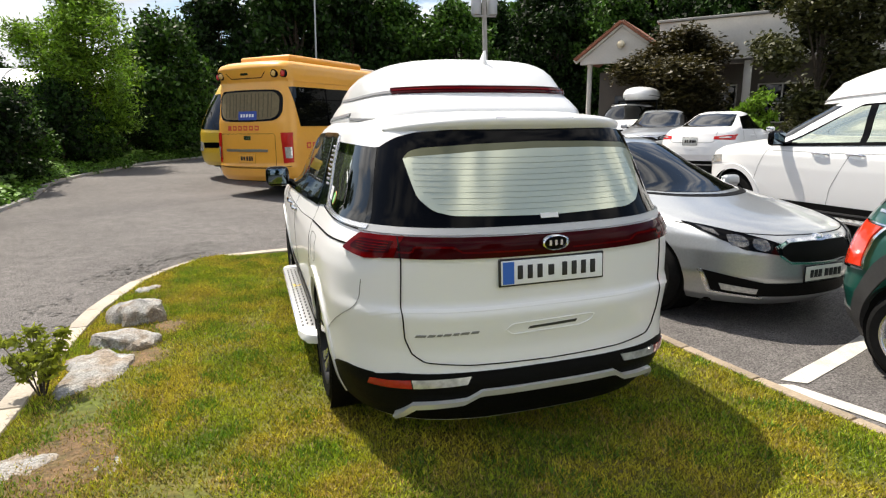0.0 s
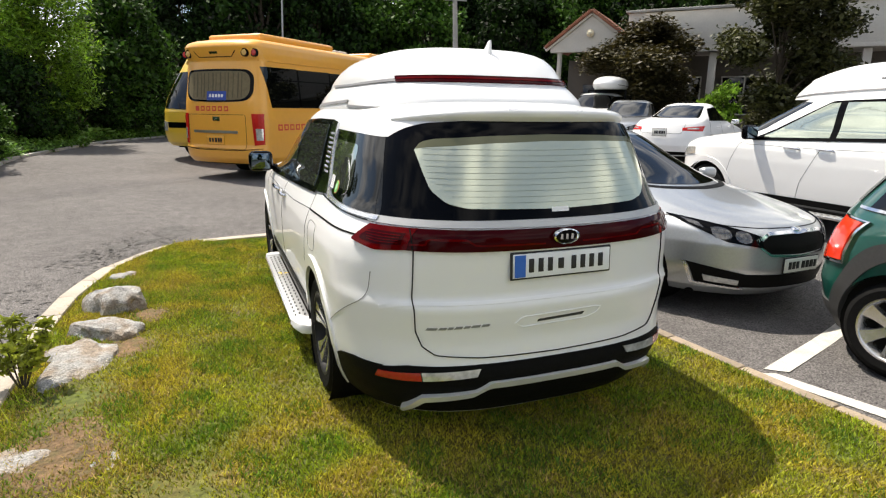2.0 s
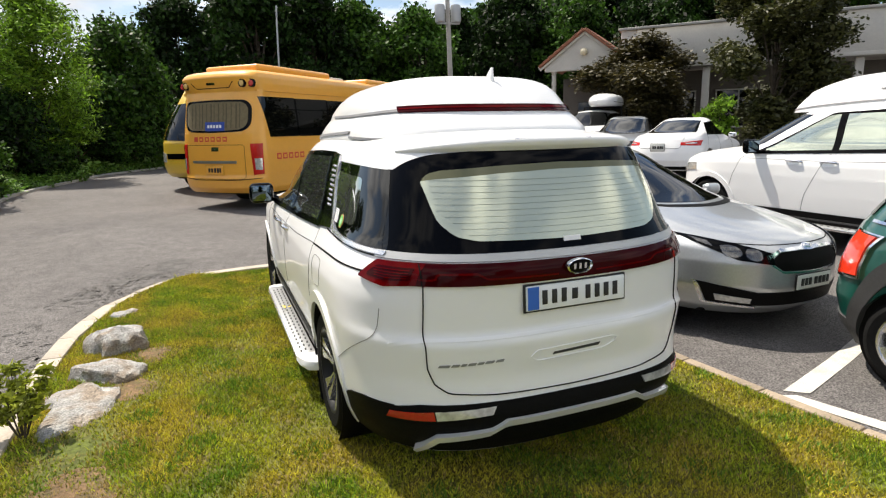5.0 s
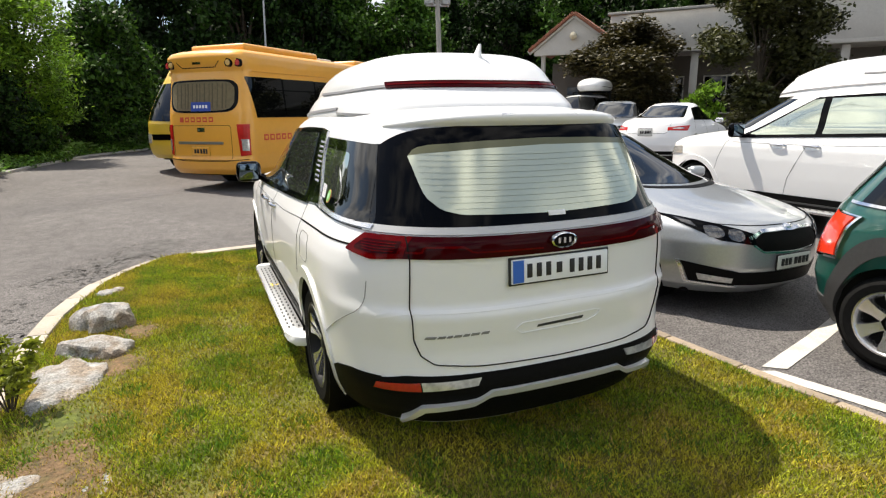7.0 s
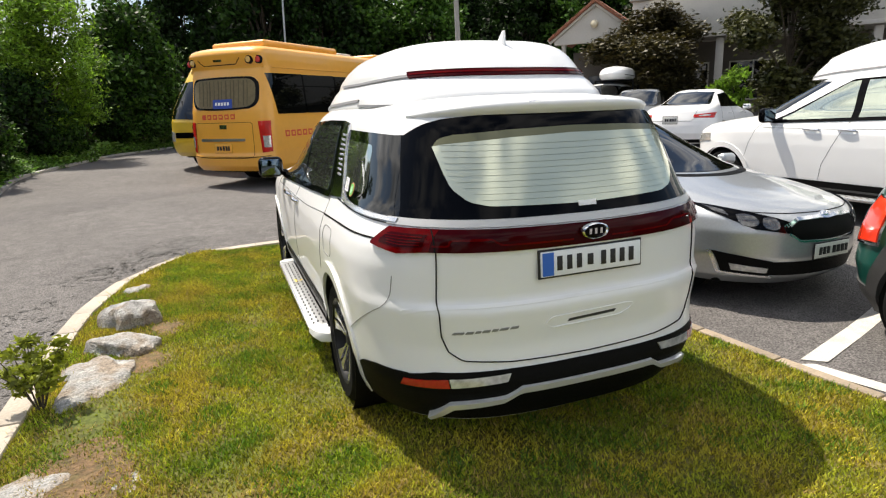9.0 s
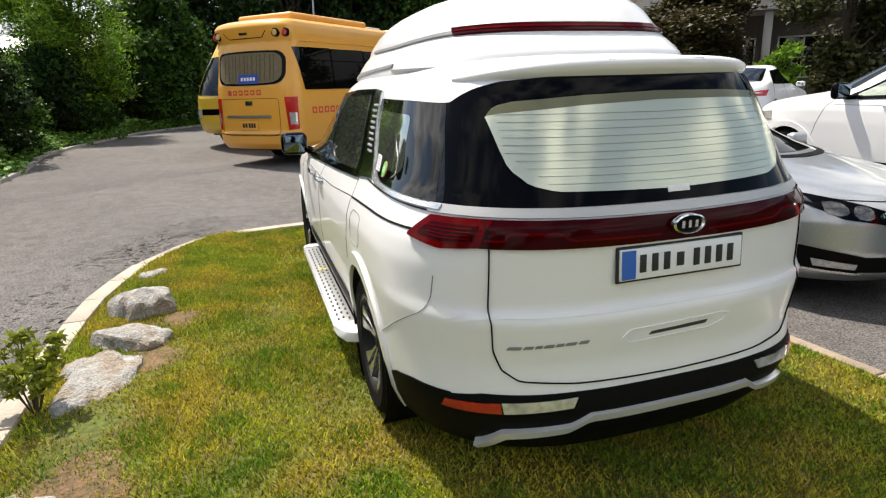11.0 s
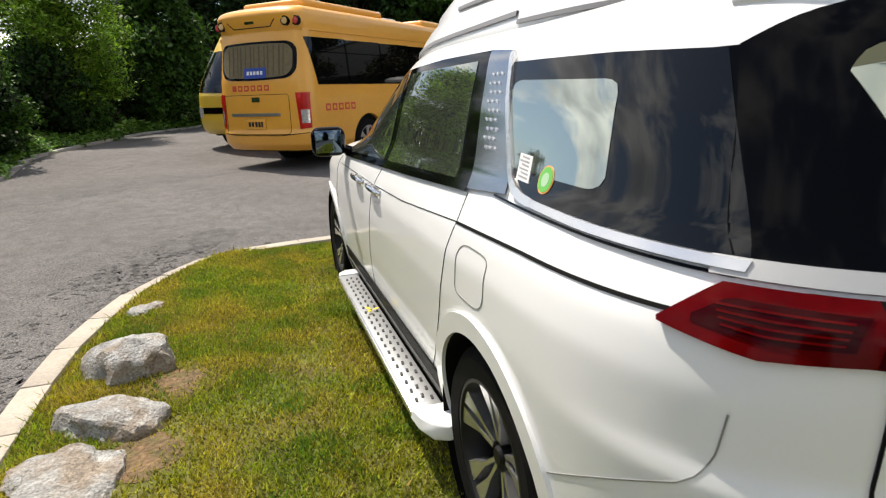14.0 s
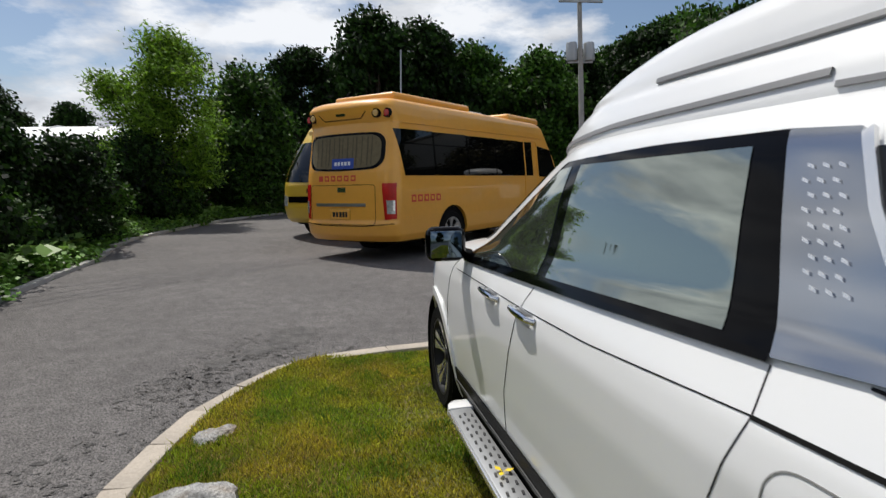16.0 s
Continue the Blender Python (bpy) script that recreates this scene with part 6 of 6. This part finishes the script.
build_rock(1, .23, .22, .34, pose(-2.28, 2.98, 0.0, 0, 6, 20), "rounded grey rock set in the lawn's edge")
build_rock(2, .26, .17, .23, pose(-2.27, 2.38, -0.005, 0, 5, -15), "pale grey flat topped rock in the grass")
build_rock(3, .19, .36, .17, pose(-2.36, 1.80, -0.015, 5, 6, -12), "broad layered brownish grey rock in the grass")
build_rock(4, .13, .11, .13, pose(-2.38, 3.95, 0.0, 0, 0, 50), "small stone leaning on the kerb")
build_rock(5, .24, .16, .09, pose(-2.48, 0.70, 0.0, 0, 0, 10), "low grey rock half buried in soil")
build_rock(6, .13, .10, .07, pose(-2.06, 0.60, 0.0, 0, 0, 40), "small flat stone half buried in soil")
build_rock(7, .14, .16, .14, pose(-2.50, 2.06, -0.01, 0, 0, 80), "small grey stone between rocks")


def soil_patch(cx, cy, rx, ry, seed, mat, name, label, lift, height):
    v, f = [(cx, cy, height(cx, cy) + lift)], []
    n, rings = 40, 5
    for j in range(1, rings + 1):
        for k in range(n):
            a = 2 * math.pi * k / n
            rr = j / rings * (1 + 0.32 * noise.noise((math.cos(a) * 1.6 + seed, math.sin(a) * 1.6, seed)) + 0.15 * noise.noise((math.cos(a) * 5 + seed, math.sin(a) * 5, 1)))
            x, y = cx + rx * rr * math.cos(a), cy + ry * rr * math.sin(a)
            v.append((x, y, height(x, y) + (lift if j < rings else lift * 0.5)))
    f = [(0, 1 + k, 1 + (k + 1) % n) for k in range(n)]
    for j in range(rings - 1):
        for k in range(n):
            a, b = 1 + j * n + k, 1 + j * n + (k + 1) % n
            f.append((a, a + n, b + n, b))
    return tagged(link_mesh(name, v, f, mat), label, "ground", kind="structure")


soil_patch(-2.28, 0.72, .26, .32, 1, DRYSOIL, "soil", "dry crumbly reddish soil among the rocks", 0.005, lawn_z)
soil_patch(-2.12, 2.05, .15, .18, 2, DRYSOIL, "soil", "dry crumbly reddish soil among the rocks", 0.005, lawn_z)
soil_patch(-2.03, 2.70, .13, .16, 3, DRYSOIL, "soil", "dry crumbly reddish soil among the rocks", 0.005, lawn_z)
soil_patch(0.35, -0.95, .09, .06, 4, DRYSOIL, "soil", "small bare brown spot in the lawn", 0.005, lawn_z)
for cx, cy, rx, ry, sd in ((-2.05, 6.45, .22, .34, 5), (-2.62, 5.75, .13, .16, 6), (-2.35, 6.05, .14, .15, 10)):
    soil_patch(cx, cy, rx, ry, sd, PATCH, "asphalt_patch", "dark cracked and ravelled asphalt", 0.005, ground_z)
# pits where stones have come out of the asphalt, thickest beside the kerb
rp = np.random.default_rng(17)
pit_v, pit_f = [], []
kerb_pts = lerp_line(KERB_LINE[2:14], 200)
for k in range(1500):
    i = int(rp.integers(1, 198))
    p, d = kerb_pts[i], kerb_pts[i + 1] - kerb_pts[i - 1]
    d = d / np.hypot(*d)
    far = 0.04 + 0.75 * rp.random() ** 2.4
    if k < 800:
        a, rr = rp.random() * 6.283, rp.random() ** 0.7
        f = rp.random()
        c = np.array((-2.95 + 0.95 * f, 4.9 + 1.7 * f)) + np.array((math.cos(a), math.sin(a))) * rr * 0.42
    else:
        c = p + np.array((-d[1], d[0])) * far
    if (c[0] > -2.9 and c[1] < 4.0) or np.min(np.hypot(*(kerb_pts - c).T)) < 0.03:
        continue
    rad, n0 = 0.006 + 0.022 * rp.random() ** 2, len(pit_v)
    turn, stretch = rp.random() * 6.283, 0.35 + 0.5 * rp.random()
    for q in range(6):
        ang, rr = q * math.pi / 3, rad * (0.65 + 0.7 * rp.random())
        u, v = rr * math.cos(ang) * 1.5, rr * math.sin(ang) * stretch
        x, y = c[0] + u * math.cos(turn) - v * math.sin(turn), c[1] + u * math.sin(turn) + v * math.cos(turn)
        pit_v.append((x, y, ground_z(x, y) + 0.0045))
    pit_f.append(tuple(range(n0, n0 + 6)))
tagged(link_mesh("asphalt_pits", pit_v, pit_f, PATCH, None, "", False), "dark pits and crumbs in the worn asphalt beside the kerb", "road wear", kind="stuff")

weed = thing("weed", pose(-2.62, 1.62, 0.03), "yellowish green leafy weed by the kerb", "plant")
rw = np.random.default_rng(9)
stems = []
for k in range(11):
    a, ln = rw.random() * 6.283, 0.20 + 0.22 * rw.random()
    tip = Vector((0.16 * math.cos(a), 0.16 * math.sin(a), ln))
    part("stem", tube_bm([(0.02 * math.cos(a), 0.02 * math.sin(a), 0), tip * 0.5 + Vector((0, 0, 0.03)), tip], [0.005, 0.004, 0.002], 5), BARK, weed)
    for q in (0.45, 0.7, 0.95):
        stems.append((tip.x * q, tip.y * q, tip.z * q + 0.02, 0.05, 0.05, 0.035))
quads_object("foliage", leaf_cloud(rw, stems, 900, 0.030, 0.3, 0.36), LEAFWEED, weed)
fallen = bmesh.new()
for k in range(3):
    a = 2.1 * k
    pts = [fallen.verts.new((0.045 * r * math.cos(a + o), 0.045 * r * math.sin(a + o), 0.004 + 0.006 * r)) for r, o in ((0.05, 0), (0.7, 0.42), (1.1, 0), (0.7, -0.42))]
    fallen.faces.new(pts)
leaf_ob = part("fallen_leaf", fallen, PADY)
leaf_ob.matrix_basis = pose(-1.005, 2.69, 0.281)
tagged(leaf_ob, "bright yellow leaf shaped sticker lying on the side step", "leaf")

# ---- lawn grass ----
rg = np.random.default_rng(3)


BARE = [(-2.28, 0.72, .32, .40, 0.9), (-2.12, 2.05, .20, .24, 0.8), (-2.03, 2.70, .18, .22, 0.8), (-2.3, 1.3, .30, .30, 1.2), (-1.75, 0.2, .45, .35, 1.6)]


def grass(name, count, mat, keep, hi, label, ylim=(-1.5, 5.45)):
    y = rg.uniform(ylim[0], ylim[1], count)
    left = np.interp(y, [p[1] for p in KERB_LINE[:15]], [p[0] for p in KERB_LINE[:15]]) + 0.14
    right = np.interp(-y, [-p[1] for p in RIGHT_LINE], [p[0] for p in RIGHT_LINE]) - 0.01
    x = left + (right - left) * rg.random(count)
    patchy = np.sin(x * 2.3 + 1.3 * np.sin(y * 1.7)) * np.sin(y * 2.1 + 1.1 * np.sin(x * 1.9)) + 0.5 * np.sin(x * 6.1 + y * 3.7) * np.sin(y * 5.3 - x * 2.2)
    ok = keep(patchy + 0.8 * rg.normal(size=count), x, y)
    for cx, cy, rx, ry, keep_some in BARE:
        ok &= ((x - cx) / rx) ** 2 + ((y - cy) / ry) ** 2 > (1.4 if mat is not STRAW else 0.35) * rg.random(count) ** keep_some
    x, y = x[ok], y[ok]
    n = len(x)
    z = np.array([lawn_z(a, b) for a, b in zip(x, y)]) - 0.004
    a = rg.random(n) * 2 * np.pi
    h = hi * (0.5 + 0.8 * rg.random(n))
    lean = h * (0.2 + 0.9 * rg.random(n))
    la = rg.random(n) * 2 * np.pi
    w = 0.0034 + 0.003 * rg.random(n)
    base = np.stack([x, y, z], 1)
    side = np.stack([np.cos(a) * w, np.sin(a) * w, np.zeros(n)], 1)
    tip = base + np.stack([np.cos(la) * lean, np.sin(la) * lean, h], 1)
    return tagged(quads_object(name, np.stack([base - side, base + side, tip], 1).reshape(-1, 3), mat, None, 3), label, "grass", kind="stuff")


grass("grass", 520000, BLADE, lambda p, x, y: p > -1.1, 0.025, "short mown green grass blades on the lawn")
grass("dry_grass", 170000, STRAW, lambda p, x, y: p + 0.55 * np.clip(-x - 1.6, 0, 1) * 2 > 0.75, 0.026, "dry straw coloured blades among the grass")
grass("edge_grass", 26000, BLADE, lambda p, x, y: (x < np.interp(y, [q[1] for q in KERB_LINE[:15]], [q[0] for q in KERB_LINE[:15]]) + 0.32), 0.06, "longer grass along the kerb")
grass("grass_tufts", 190000, BLADEDEEP, lambda p, x, y: np.sin(x * 9.1 + 2.0 * np.sin(y * 4.3)) * np.sin(y * 8.3 + 1.7 * np.sin(x * 5.1)) + 0.15 * p > 0.45, 0.033, "deeper green tufts standing in the mown lawn")
grass("grass", 110000, BLADE, lambda p, x, y: p > -1.1, 0.028, "short mown green grass blades on the lawn", (-5.4, -1.5))
